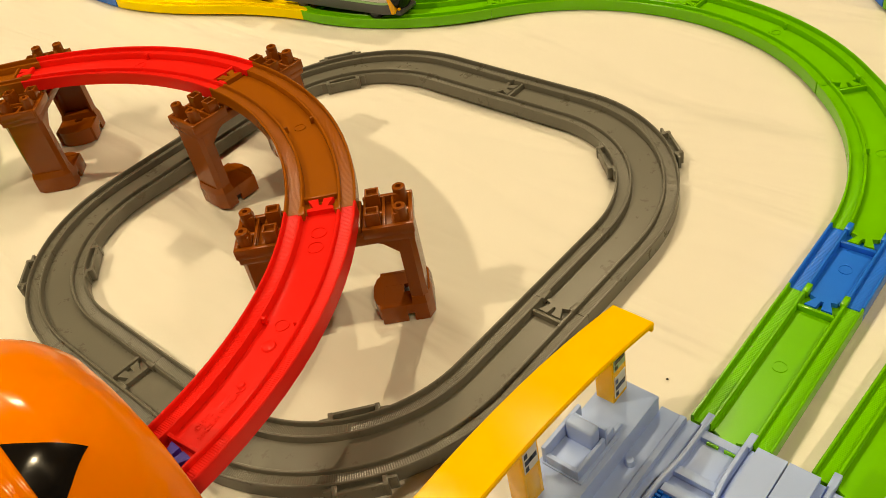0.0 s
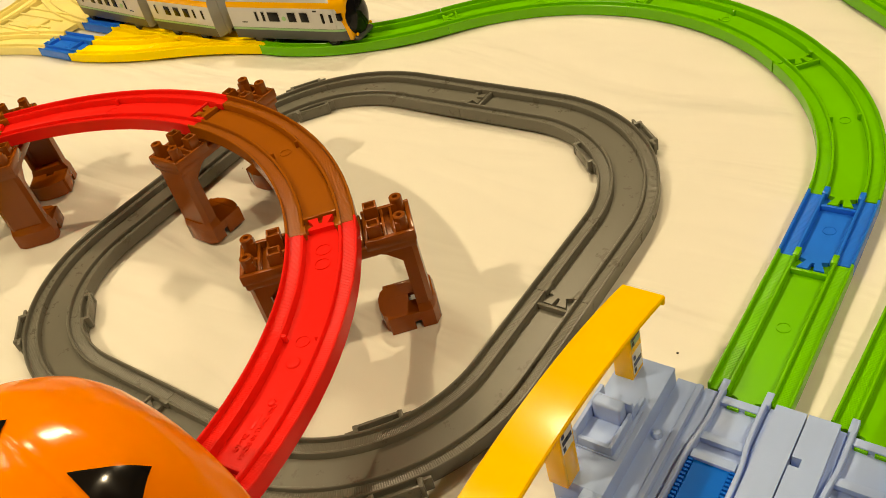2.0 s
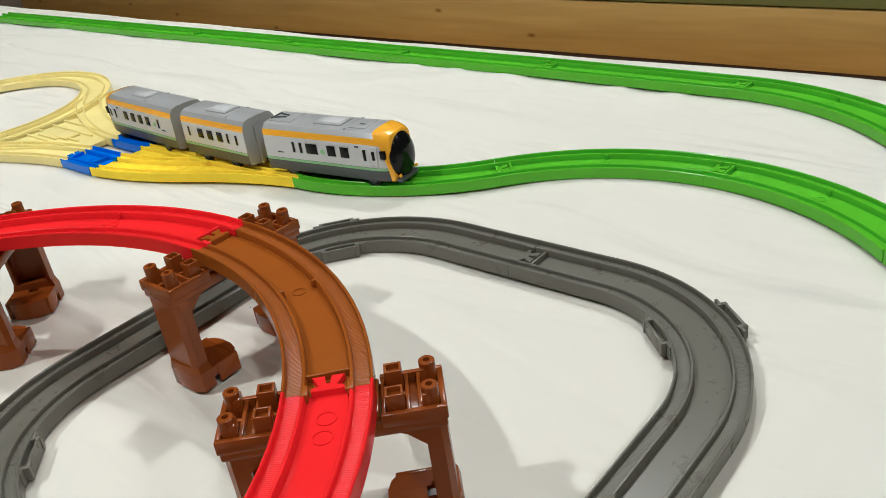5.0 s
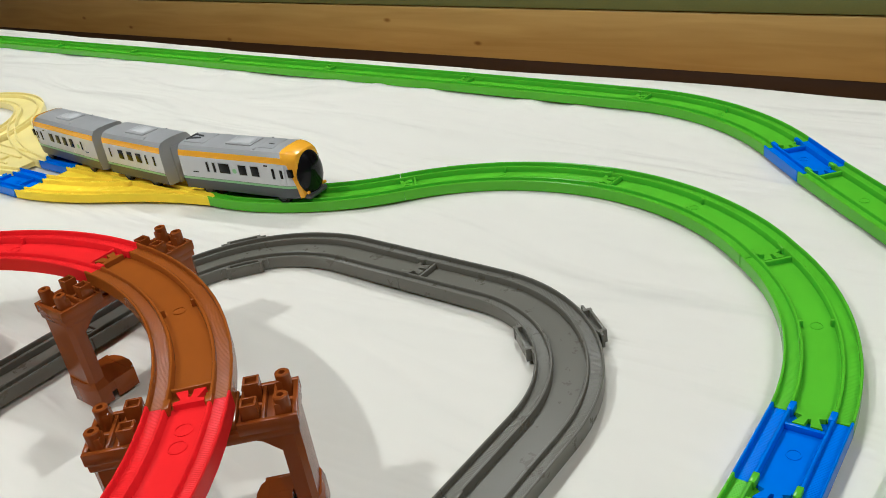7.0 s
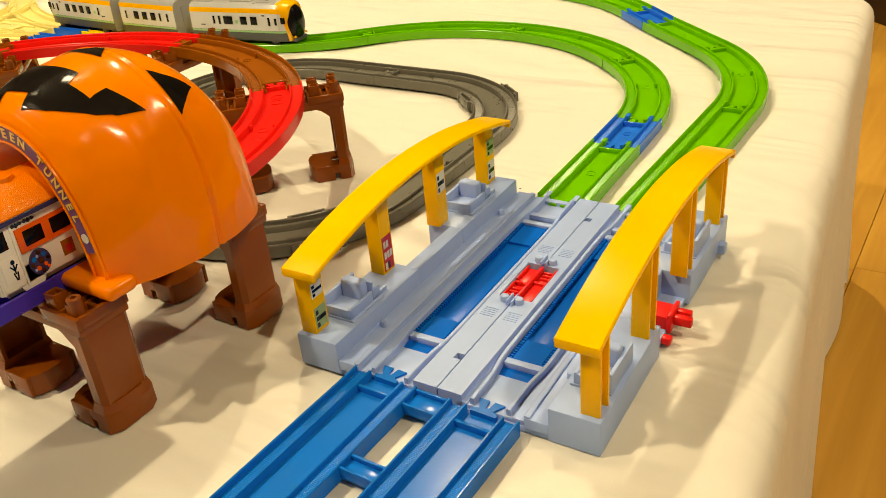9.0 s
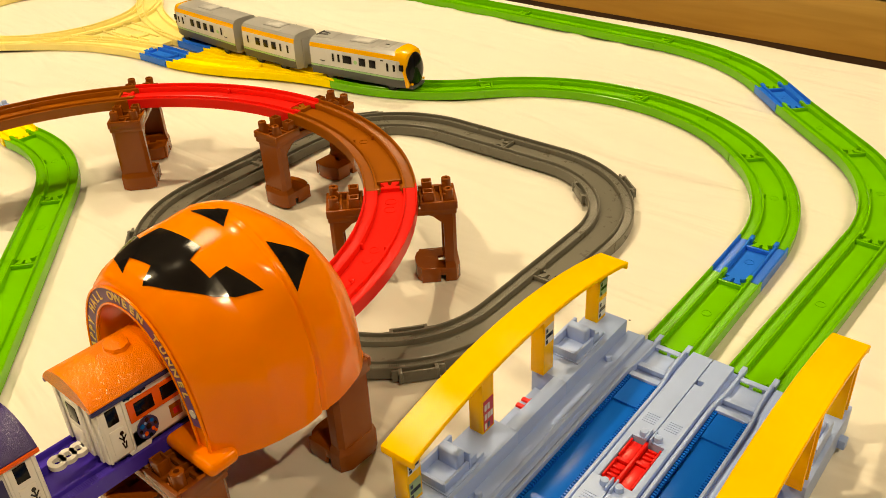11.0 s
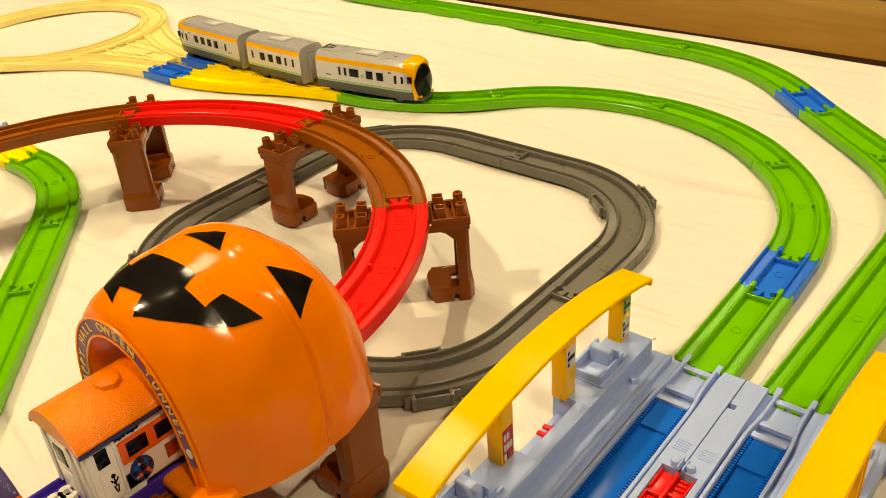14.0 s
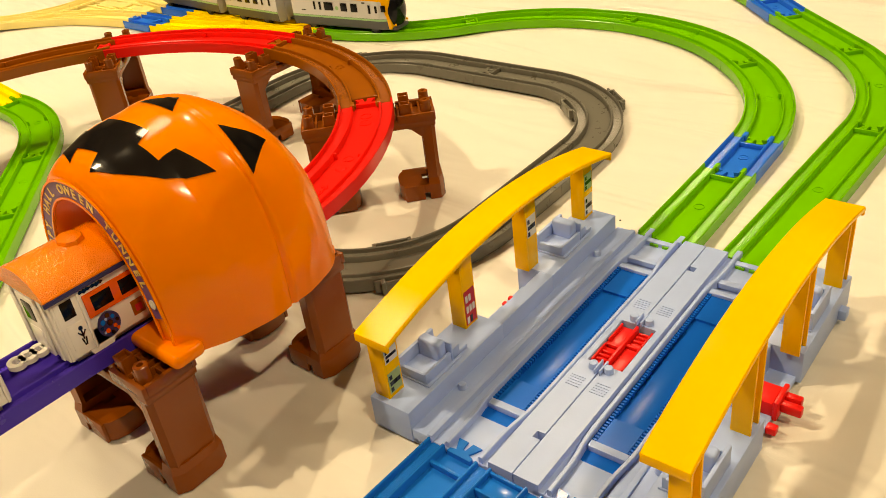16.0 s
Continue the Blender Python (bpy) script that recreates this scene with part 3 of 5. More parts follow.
rail(S_, (PX, -0.4070), (PX, -0.1990), 0, PURPLE, "purple straight toy rail raised on piers", "viaduct rails", DECK)


def bridge_pier():
    ob = root("bridge_pier", Matrix.Identity(4), "brown plastic portal pier with hollow studs, carrying a raised rail", "toy pier", "viaduct piers")
    part("deck", one_box(-43.6, 43.6, -13.2, 13.2, 54, 60, 1.0), PIER, ob)
    part("saddle", one_box(-18.6, 18.6, -11, 11, 59.8, 64.4, 0.8), PIER, ob)
    for s in (1, -1):
        for y in (-12.4, 12.4):
            part("rim", one_box(*sorted((19.0 * s, 44.2 * s)), y - 1.2, y + 1.2, 58.0, 64.0, 0.5), PIER, ob)
        part("rim", one_box(*sorted((41.8 * s, 44.2 * s)), -11.3, 11.3, 58.0, 64.0, 0.5), PIER, ob)
        for x in (20.2, 29.6, 34.4):
            part("rib", one_box(*sorted(((x - 0.8) * s, (x + 0.8) * s)), -11.3, 11.3, 59.8, 63.6, 0.3), PIER, ob)
        part("rib", one_box(*sorted((34.0 * s, 42.0 * s)), -1.0, 1.0, 59.8, 63.2, 0.3), PIER, ob)
        part("rib", one_box(*sorted((20.8 * s, 29.0 * s)), -1.0, 1.0, 59.8, 63.2, 0.3), PIER, ob)
    sq = bmesh.new()
    ends = ((-3.5, 3.5, -3.3, -2.2), (-3.5, 3.5, 2.2, 3.3), (-3.5, -2.4, -2.3, 2.3), (2.4, 3.5, -2.3, 2.3))
    for a0, a1, b0, b1 in ends:
        box(sq, a0, a1, b0, b1, 0, 11.0, 0.3)
    box(sq, -2.6, 2.6, -2.4, 2.4, 0, 8.6)
    sq = mesh_of("square_stud", sq, PIER)
    rd = bmesh.new()
    around = [math.tau * i / 16 for i in range(17)]
    sweep(rd, [(0.0014, 0.0), (0.0033, 0.0), (0.0033, 0.0114), (0.0029, 0.0118), (0.0014, 0.0118)],
          [(Vector((0, 0, 0)), Vector((math.cos(a), math.sin(a), 0)), Vector((0, 0, 1))) for a in around], caps=False)
    tube(rd, 0, 0, 0, 9.6, 1.5, n=12)
    box(rd, -3.2, 0.6, -3.2, 3.2, 0, 9.2, 0.4)
    rd = mesh_of("round_stud", rd, PIER)
    for s in (1, -1):
        for y in (-7.6, 7.6):
            share("square_stud", sq, ob, pose(25.0 * s * MM, y * MM, 59.6 * MM))
            share("round_stud", rd, ob, pose(38.6 * s * MM, y * 1.04 * MM, 59.6 * MM, 0, 0, 0 if s > 0 else 180))
    for s in (1, -1):
        leg = bmesh.new()
        outline = [(34.2, -12.2), (40.4, -12.8), (42.9, -10.2), (43.3, 0), (42.9, 10.2), (40.4, 12.8), (34.2, 12.2), (34.2, 10.2), (39.4, 10.6), (40.8, 8.8), (41.1, 0), (40.8, -8.8), (39.4, -10.6), (34.2, -10.2)]
        prism(leg, [(x * s, y) for x, y in outline][::s], 10, 55)
        part("leg", leg, PIER, ob)
        for y in (-1, 1):
            gusset = bmesh.new()
            arch = [(36.0 * s, 55), (36.0 * s, 44), (34.0 * s, 46.5), (27.5 * s, 52.6), (22.0 * s, 55)]
            va = [gusset.verts.new((x * MM, y * 10.0 * MM, z * MM)) for x, z in arch]
            vb = [gusset.verts.new((x * MM, y * 12.3 * MM, z * MM)) for x, z in arch]
            for i in range(len(arch)):
                j = (i + 1) % len(arch)
                gusset.faces.new((va[i], va[j], vb[j], vb[i]))
            gusset.faces.new(va)
            gusset.faces.new(vb[::-1])
            part("gusset", gusset, PIER, ob)
        foot = bmesh.new()
        outer = [(44.8, -8.5), (44.8, 8.5), (41.5, 14.0), (34.0, 14.0), (34.0, -14.0), (41.5, -14.0)]
        prism(foot, [(x * s, y) for x, y in outer][::s], 0, 11)
        prism(foot, [(x * s, y) for x, y in outer][::s], 11.0, 15.5, shrink=0.90, about=(37 * s, 0))
        bmesh.ops.bevel(foot, geom=[e for e in foot.edges if e.calc_face_angle(0) > 0.6], offset=0.0006, segments=1, affect="EDGES")
        part("foot", foot, PIER, ob)
        toe = bmesh.new()
        for y in (-13.0, 13.0):
            box(toe, *sorted((17.0 * s, 30.5 * s)), y - 1.0, y + 1.0, 0, 11.5, 0.4)
            box(toe, *sorted((30.2 * s, 34.5 * s)), y - 1.0, y + 1.0, 5.2, 11.5, 0.4)
        nose = [(19.2, -13.6), (19.2, 13.6), (15.2, 9.5), (13.6, 4.0), (13.6, -4.0), (15.2, -9.5)]
        prism(toe, [(x * s, y) for x, y in nose][::-s], 0, 11.5)
        box(toe, *sorted((19.0 * s, 33.9 * s)), -12.2, -3.0, 9.4, 11.3)
        box(toe, *sorted((19.0 * s, 33.9 * s)), 3.0, 12.2, 9.4, 11.3)
        box(toe, *sorted((19.0 * s, 30.0 * s)), -3.1, 3.1, 9.4, 11.25)
        part("toe", toe, PIER, ob)
    return ob


pier = bridge_pier()
spots = [(*ring_at(J1), J1), (*ring_at(J2), J2), (*ring_at(J3), J3), (*ring_at(J4), J4), (PX, -0.002, 0), (PX, -0.0970, 0), (PX, -0.330, 0)]
pier.matrix_basis = pose(spots[0][0], spots[0][1], 0, 0, 0, spots[0][2]) @ Matrix.Diagonal((1.03, 1.03, 1.025, 1.0))
for x, y, a in spots[1:]:
    copy_thing(pier, pose(x, y, 0, 0, 0, a))
spare = (*ring_at(225), 225)
copy_thing(pier, pose(spare[0], spare[1], 0, 0, 0, spare[2]))

# raised moulding marks on the near red rail
heading, red_len = rail_ends(ring_at(J0), ring_at(J1), J1 - J0)
for text, t, off, size in (("MADE IN THAILAND", 0.190, 0.0016, 0.0031), ("©1992", 0.145, -0.0022, 0.0034)):
    me = letters(text, size, 0.00025)
    me.materials.append(RED)
    o, h = place_at(red_len, J1 - J0, t)
    ob = share("moulded_lettering", me, red_near, Matrix.Translation(o + Vector((0, 0, 0.0040))) @ Matrix.Rotation(h, 4, "Z") @ Matrix.Translation((0, -off, 0)))
o, h = place_at(red_len, J1 - J0, 0.215)
bar = part("moulded_bar", one_box(-4, 4, -1.1, 1.1, 3.7, 4.0, 0.05), RED, red_near)
bar.matrix_basis = Matrix.Translation(o) @ Matrix.Rotation(h, 4, "Z") @ Matrix.Translation((0, 0.0022, 0))
for t in (0.83, 0.9):
    o, h = place_at(red_len, J1 - J0, t)
    ring = bmesh.new()
    sweep(ring, [(0.0036, 0.0), (0.0042, 0.0), (0.0042, 0.0004), (0.0036, 0.0004)],
          [(Vector((0, 0, 0.0038)), Vector((math.cos(a), math.sin(a), 0)), Vector((0, 0, 1))) for a in [math.tau * i / 20 for i in range(21)]], caps=False)
    part("mould_ring", ring, RED, red_near).matrix_basis = Matrix.Translation(o)

for t, rad in ((0.42, 3.6), (0.28, 2.0)):
    o, h = place_at(red_len, J1 - J0, t)
    disc = part("moulded_disc", tube(bmesh.new(), 0, 0, 3.6, 4.7, rad, rad * 0.8, 24, 0.3), RED, red_near)
    disc.matrix_basis = Matrix.Translation(o) @ Matrix.Rotation(h, 4, "Z")

# ---- station ----
SY, SLEN = -26.5 * MM, 208
station = root("toy_station", pose(0.0 * MM, 80.3 * MM, 0, 0, 0, 1.7) @ pose(0, -104 * MM, 0), "pale blue double-track toy station with arched yellow canopies and red levers", "toy station")
T = 27.5


def station_ridge(bm, x, side):
    ys = [2 + (SLEN - 4) * i / 40 for i in range(41)]
    places = []
    for y in ys:
        k = 1 / (1 + math.exp(-(y - 30) / 4)) * 1 / (1 + math.exp((y - (SLEN - 30)) / 4))
        places.append((Vector(((x + side * (9.4 + 2.4 * k)) * MM, y * MM, 0)), Vector((-1, 0, 0)), Vector((0, 0, 1))))
    return sweep(bm, [(-0.0011, 0.004), (0.0011, 0.004), (0.0011, 0.0087), (0.0007, 0.0092), (-0.0007, 0.0092), (-0.0011, 0.0087)], places)


part("base_plate", one_box(-79, 79, 0.5, SLEN - 4, 0, 3.4, 0.5), PALE, station)
for s in (1, -1):
    xt = T * s
    lane = bmesh.new()
    for a, b in ((-17.5, -11.6), (11.6, 17.5)):
        box(lane, xt + a, xt + b, 1, SLEN - 1, 3.2, 6.2, 0.3)
    box(lane, xt - 11.8, xt + 11.8, 1, 27, 3.2, 5.6, 0.3)
    box(lane, xt - 11.8, xt + 11.8, SLEN - 27, SLEN - 1, 3.2, 5.0, 0.3)
    part("wheel_lane", lane, PALE, station)
    for side in (1, -1):
        part("guide_ridge", station_ridge(bmesh.new(), xt, side), PALE, station)
    for y in (37, SLEN - 26.5, SLEN - 37, SLEN - 5):
        part("cross_bar", one_box(xt - 9.6, xt + 9.6, y - 2.1, y + 2.1, 4, 7.4, 0.25), PALE, station)
    belt = part("belt", one_box(xt - 10.3, xt + 10.3, 27.6, SLEN - 36.5, 1.6, 4.2, 0.2), BELT, station, "glossy deep blue moving belt")
    part("belt_ramp", prism(bmesh.new(), [(xt - 7.6, 37), (xt + 7.6, 37), (xt + 7.6, 57), (xt - 7.6, 57)], 4.2, 6.4), BELT, belt)
    part("belt_ramp", prism(bmesh.new(), [(xt - 7.6, SLEN - 62), (xt + 7.6, SLEN - 62), (xt + 7.6, SLEN - 38), (xt - 7.6, SLEN - 38)], 4.2, 5.6), BELT, belt)
    teeth = bmesh.new()
    for side in (1, -1):
        for i in range(64):
            y = 38 + i * 2.06
            box(teeth, *sorted((xt + side * 7.9, xt + side * 10.2)), y, y + 1.1, 4.4, 6.6)
    tagged(part("belt_teeth", teeth, BELT, belt, smooth=0), kind="stuff")

# centre platform in two halves with a seam, red switch block in its well
for s in (1, -1):
    mid = bmesh.new()
    near = [(0.35, 1), (13.2, 1), (13.2, 84), (0.35, 84)] + ([(0.35, 28.7), (4.4, 28.7), (4.4, 24.3), (0.35, 24.3)] if s < 0 else [])
    far_end = [(0.35, 121), (13.2, 121), (13.2, SLEN - 1), (0.35, SLEN - 1)] + ([(0.35, 183.7), (4.4, 183.7), (4.4, 179.3), (0.35, 179.3)] if s > 0 else [])
    for outline in (near, far_end):
        prism(mid, [(x * s, y) for x, y in outline][::s], 3.2, 10.2)
    bmesh.ops.bevel(mid, geom=[e for e in mid.edges if e.calc_face_angle(0) > 0.6], offset=0.00035, segments=1, affect="EDGES")
    box(mid, *sorted((9.6 * s, 13.2 * s)), 83.5, 121.5, 3.2, 10.2, 0.3)
    part("centre_platform", mid, PALE, station)
    for y in (80.5, 124.5):
        part("peg", tube(bmesh.new(), 4.2 * s, y, 10.0, 13.4, 2.6, 2.3, 16, 0.6), PALE, station)
        part("rib", one_box(*sorted((0.9 * s, 1.9 * s)), y - 4.5, y + 4.5, 10, 13.0, 0.3), PALE, station)
    for y in (67, 138):
        for i in range(5):
            part("raised_mark", one_box(*sorted((3.0 * s, 10.6 * s)), y - 3.6 + i * 1.8, y - 3.1 + i * 1.8, 10.1, 10.5), PALE, station)
switch = part("switch_block", one_box(-9.2, 9.2, 84.6, 120.4, 3.6, 6.0, 0.4), CHERRY, station, "bright red switch block")
part("divider", one_box(-0.9, 0.9, 85, 120, 5.8, 10.4, 0.4), CHERRY, switch)
part("divider", one_box(-9.0, -0.8, 101.4, 103.4, 5.8, 8.8, 0.4), CHERRY, switch)
part("divider", one_box(0.8, 9.0, 104.4, 106.4, 5.8, 8.8, 0.4), CHERRY, switch)
for x, y0, y1, ribbed in ((-5.0, 86.0, 101.0, True), (5.0, 86.0, 104.0, False), (-5.0, 104.0, 119.5, False), (5.0, 107.0, 119.5, True)):
    key = part("key", one_box(x - 3.8, x + 3.8, y0, y1, 5.8, 7.0 if ribbed else 7.6, 0.5), CHERRY, switch)
    part("side_wall", one_box(*((x - 4.1, x - 3.0) if x < 0 else (x + 3.0, x + 4.1)), y0, y1, 5.8, 9.6, 0.4), CHERRY, switch)
    if ribbed:
        for k in range(3):
            yy = y0 + 3.0 + k * 3.2
            part("grip", one_box(x - 3.0, x + 2.6, yy, yy + 1.5, 6.8, 8.6, 0.6), CHERRY, key)

PILLARS = (8.5, 70.5, 131.0, 194.0)


def canopy_top(y):
    u = (y - 103) / 105
    return 58.0 + 14.6 * (1 - u * u)


def side_of_station(s):
    for y0, y1 in ((0, 79), (129, 203)):
        part("platform_block", one_box(*sorted((57 * s, 81.5 * s)), y0, y1, 0, 18.5, 0.7), PALE, station)
    part("platform_wall", one_box(*sorted((57.2 * s, 66 * s)), 78.5, 129.5, 0, 18.4, 0.7), PALE, station)
    floor_ = bmesh.new()
    box(floor_, *sorted((45 * s, 57.5 * s)), 0.5, SLEN - 2, 0, 8.4, 0.5)
    box(floor_, *sorted((45 * s, 48 * s)), 0.8, SLEN - 2.4, 8, 9.6, 0.6)
    part("platform", floor_, PALE, station)
    for y in (36, 81, 128, 172):
        part("peg", tube(bmesh.new(), 59.8 * s if y in (81, 128) else 53 * s, y, 8.0, 11.6, 2.4, 2.0, 14, 0.7), PALE, station)
    for y in (33, 160):
        bench = part("bench", one_box(*sorted((59.5 * s, 79 * s)), y - 14, y + 14, 18.3, 19.6, 0.4), PALE, station)
        part("back_wall", one_box(*sorted((77 * s, 79 * s)), y - 13.5, y + 13.5, 19.4, 29.5, 0.5), PALE, bench)
        part("seat", one_box(*sorted((63 * s, 77.2 * s)), y - 11, y + 0.5, 19.4, 23.0, 0.5), PALE, bench)
        part("seat_back", one_box(*sorted((63.2 * s, 77 * s)), y + 0.4, y + 6.6, 19.4, 33.0, 1.7, seg=3), PALE, bench)
        part("partition", one_box(*sorted((61 * s, 77 * s)), y + 7.0, y + 8.4, 19.4, 30.5, 0.4), PALE, bench)
        part("armrest", one_box(*sorted((61 * s, 77 * s)), y - 13.5, y - 11.4, 19.4, 25.0, 0.5), PALE, bench)
        part("armrest", one_box(*sorted((61 * s, 62.8 * s)), y - 13.4, y + 6.8, 19.4, 25.5, 0.5), PALE, bench)
        part("armrest", one_box(*sorted((61 * s, 62.8 * s)), y + 8.2, y + 13.6, 19.4, 26.0, 0.5), PALE, bench)
        part("armrest", one_box(*sorted((61 * s, 62.8 * s)), y + 8.2, y + 20.0, 19.4, 21.8, 0.5), PALE, bench)
    roof = bmesh.new()
    places = []
    for i in range(33):
        y = -1.5 + 209 * i / 32
        d = (canopy_top(y + 0.5) - canopy_top(y - 0.5))
        up = Vector((0, -d, 1)).normalized()
        places.append((Vector(((71.4 if s > 0 else -72.0) * MM, y * MM, canopy_top(y) * MM)), Vector((-1, 0, 0)), up))
    half = [(-9.7, -2.6), (-10.2, -2.2), (-10.2, -0.7), (-9.6, 0.0), (9.6, 0.0), (10.2, -0.7), (10.2, -2.2), (9.7, -2.6), (8.6, -2.6), (8.6, -1.6), (-8.6, -1.6), (-8.6, -2.6)]
    sweep(roof, [(a * MM, b * MM) for a, b in half], places)
    canopy = part("canopy", roof, ROOF, station, "glossy amber yellow arched canopy")
    for y in (-1.6, 205.6):
        xc = 71.4 if s > 0 else -72.0
        part("end_lip", one_box(xc - 10.1, xc + 10.1, y, y + 2.0, canopy_top(y + 1) - 5.0, canopy_top(y + 1) - 0.25, 0.7), ROOF, canopy)
    stickers = (((21, 33, PRINTGREEN), (39, 47, PAPER)), ((20, 41, PRINTRED),), ((40, 53, PAPER),), ((21, 34, PAPER), (38, 49, PRINTGREEN)))
    for i, y in enumerate(PILLARS):
        col = bmesh.new()
        top = canopy_top(y) - 1.7
        xo, xi = 80.0 * s, 71.0 * s
        box(col, *sorted((xo, xi)), y - 5.4, y - 3.6, 18.3, top, 0.4)
        box(col, *sorted((xo, xi)), y + 3.6, y + 5.4, 18.3, top, 0.4)
        box(col, *sorted((xi + 3.2 * s, xi)), y - 3.8, y + 3.8, 18.3, top, 0.4)
        pillar = part("pillar", col, ROOF, station)
        for z0, z1, mat in stickers[i]:
            label = part("sticker", one_box(*sorted((xi, xi - 0.25 * s)), y - 4.3, y + 4.3, z0, z1), mat, pillar, "small printed sticker")
            dark = INK if mat is not PRINTRED else PAPER
            for j in range(3):
                zz = z0 + 0.8 + (z1 - z0 - 1.2) * j / 3
                for k in range(1 + j % 2 + (mat is PRINTRED)):
                    yy = y - 3.6 + k * 2.6
                    part("print_bar", one_box(*sorted((xi - 0.2 * s, xi - 0.42 * s)), yy, yy + (4.6 if j == 1 and mat is not PRINTRED else 1.9), zz, zz + (z1 - z0) * 0.2), INK if (j == 0 and k) else dark, label)
    if s < 0:
        low = part("lever", one_box(-74, -67, 106, 118, 1, 6.0, 0.8), CHERRY, station, "bright red lever peg")
        part("lever_peg", one_box(-79, -73, 108, 111, 1.5, 5, 0.6), CHERRY, low)
        part("lever_peg", one_box(-79, -73, 114, 117, 1.5, 5, 0.6), CHERRY, low)
        part("stub", one_box(-85.5, -81, 184, 190, 2, 8, 0.6), PALE, station)
        return
    lever = part("lever", one_box(*sorted((66.5 * s, 80 * s)), 97, 111, 3, 11.0, 1.0), CHERRY, station, "bright red lever peg")
    part("lever_plate", one_box(*sorted((79 * s, 81.5 * s)), 96, 112, 2, 13.0, 0.8), CHERRY, lever)
    part("lever_peg", one_box(*sorted((81 * s, 91 * s)), 99, 103, 6, 11, 0.8), CHERRY, lever)
    part("lever_peg", one_box(*sorted((81 * s, 89 * s)), 105, 109, 6, 11, 0.8), CHERRY, lever)
    part("lever_foot", one_box(*sorted((79 * s, 84 * s)), 88, 92.5, 0.5, 4.6, 0.8), CHERRY, lever)
    part("stub", one_box(*sorted((81 * s, 85.5 * s)), 184, 190, 2, 8, 0.6), PALE, station)


side_of_station(-1)
side_of_station(1)
for s in (1, -1):
    for y in (SLEN - 2,):
        part("end_tab", one_box(T * s - 11.5, T * s - 8.2, y, y + 8, 4.4, 8.4, 0.4), PALE, station)
        part("end_tab", one_box(T * s + 8.2, T * s + 11.5, y, y + 8, 4.4, 8.4, 0.4), PALE, station)

# double straight rail in front of the station
double = root("double_rail", pose(0.0018, SY + 0.0022, 0, 0, 0, -90.6), "deep blue double straight toy rail with open middle", "toy rail")
for s in (1, -1):
    places = [(Vector((x, T * s * MM, 0)), Vector((0, 1, 0)), Vector((0, 0, 1))) for x in (0.0, 0.2155)]
    part("bed", sweep(bmesh.new(), RAIL, places), DEEPBLUE, double)
    part("joint_tab", tongue(bmesh.new(), Vector((0, T * s * MM, 0)), math.pi), DEEPBLUE, double)
    part("cross_bar", one_box(9.6, 11.4, T * s - 8.8, T * s + 8.8, 3.6, 7.2, 0.3), DEEPBLUE, double)
for x0, x1 in ((0.4, 13.0), (50, 60), (106, 116), (162, 172), (203, 215)):
    tie = part("tie", one_box(x0, x1, -9.2, 9.2, 1.5, 5.2, 0.4), DEEPBLUE, double)
    part("rim", one_box(x0, x0 + 1.5, -9.2, 9.2, 4.8, 7.6, 0.4), DEEPBLUE, tie)
    part("rim", one_box(x1 - 1.5, x1, -9.2, 9.2, 4.8, 7.6, 0.4), DEEPBLUE, tie)

# ---- yellow points, short blue rails and the cream loop ----
points = root("turnout_rail", pose(0, 0, 0), "yellow plastic turnout rail splitting one line into two", "toy rail", "yellow toy rails")


def track(name, p0, p1, turn, mat, parent, lift=1.0):
    heading, length = rail_ends(p0, p1, turn)
    n = 1 if abs(turn) < 1e-6 else max(6, int(abs(turn) / 3))
    ob = part(name, sweep(bmesh.new(), [(a, b * lift) for a, b in RAIL], arc_places(length, turn, n)), mat, parent)
    ob.matrix_basis = pose(p0[0], p0[1], 0, 0, 0, heading)
    return ob


P0 = (-0.5532, 0.3995)
track("main_branch", P0, (-0.769, 0.3885), 0, YELLOW, points)
track("side_branch", P0, (-0.664, 0.3640), 15, YELLOW, points, 0.985)
track("side_branch", (-0.664, 0.3640), (-0.770, 0.3330), -18, YELLOW, points, 0.985)
part("web", prism(bmesh.new(), [(-660, 372), (-768, 351), (-768, 371)], 0.5, 4.6), YELLOW, points)
part("lever", one_box(-688, -660, 372, 377, 5, 8.6, 0.6), YELLOW, points)
sb = "short blue straight toy rail joining yellow and cream rails"
rail(S_, (-0.7705, 0.3330), (-0.8225, 0.3315), 0, BLUE, sb, "short blue rails")
rail(S_, (-0.7695, 0.3885), (-0.8215, 0.3875), 0, BLUE, sb, "short blue rails")
loop = root("loop_rail", pose(0, 0, 0), "cream plastic turning loop with two joined turnouts, lying on the cloth", "toy rail")
LC, LR = Vector((-1.103, 0.352)), 0.1370


def loop_at(deg):
    return LC.x + LR * math.cos(radians(deg)), LC.y + LR * math.sin(radians(deg))


for k, a in enumerate(range(-55, 305, 45)):
    track("loop_piece", loop_at(a), loop_at(a + 44.8), 44.8, CREAM, loop, 0.99)
track("side_branch", (-0.8230, 0.3315), (-0.918, 0.307), 14, CREAM, loop)
track("side_branch", (-0.918, 0.307), loop_at(-55), 12, CREAM, loop)
track("side_branch", loop_at(-55), (-1.18, 0.150), -22, CREAM, loop, 1.005)
track("side_branch", (-0.8220, 0.3875), loop_at(50), -32, CREAM, loop)
part("web", prism(bmesh.new(), [(-835, 352), (-835, 372), (-945, 405), (-946, 300), (-900, 322)], 0.4, 5.4), CREAM, loop)
part("cover", one_box(-935, -895, 345, 366, 5.2, 7.2, 0.6), CREAM, loop)
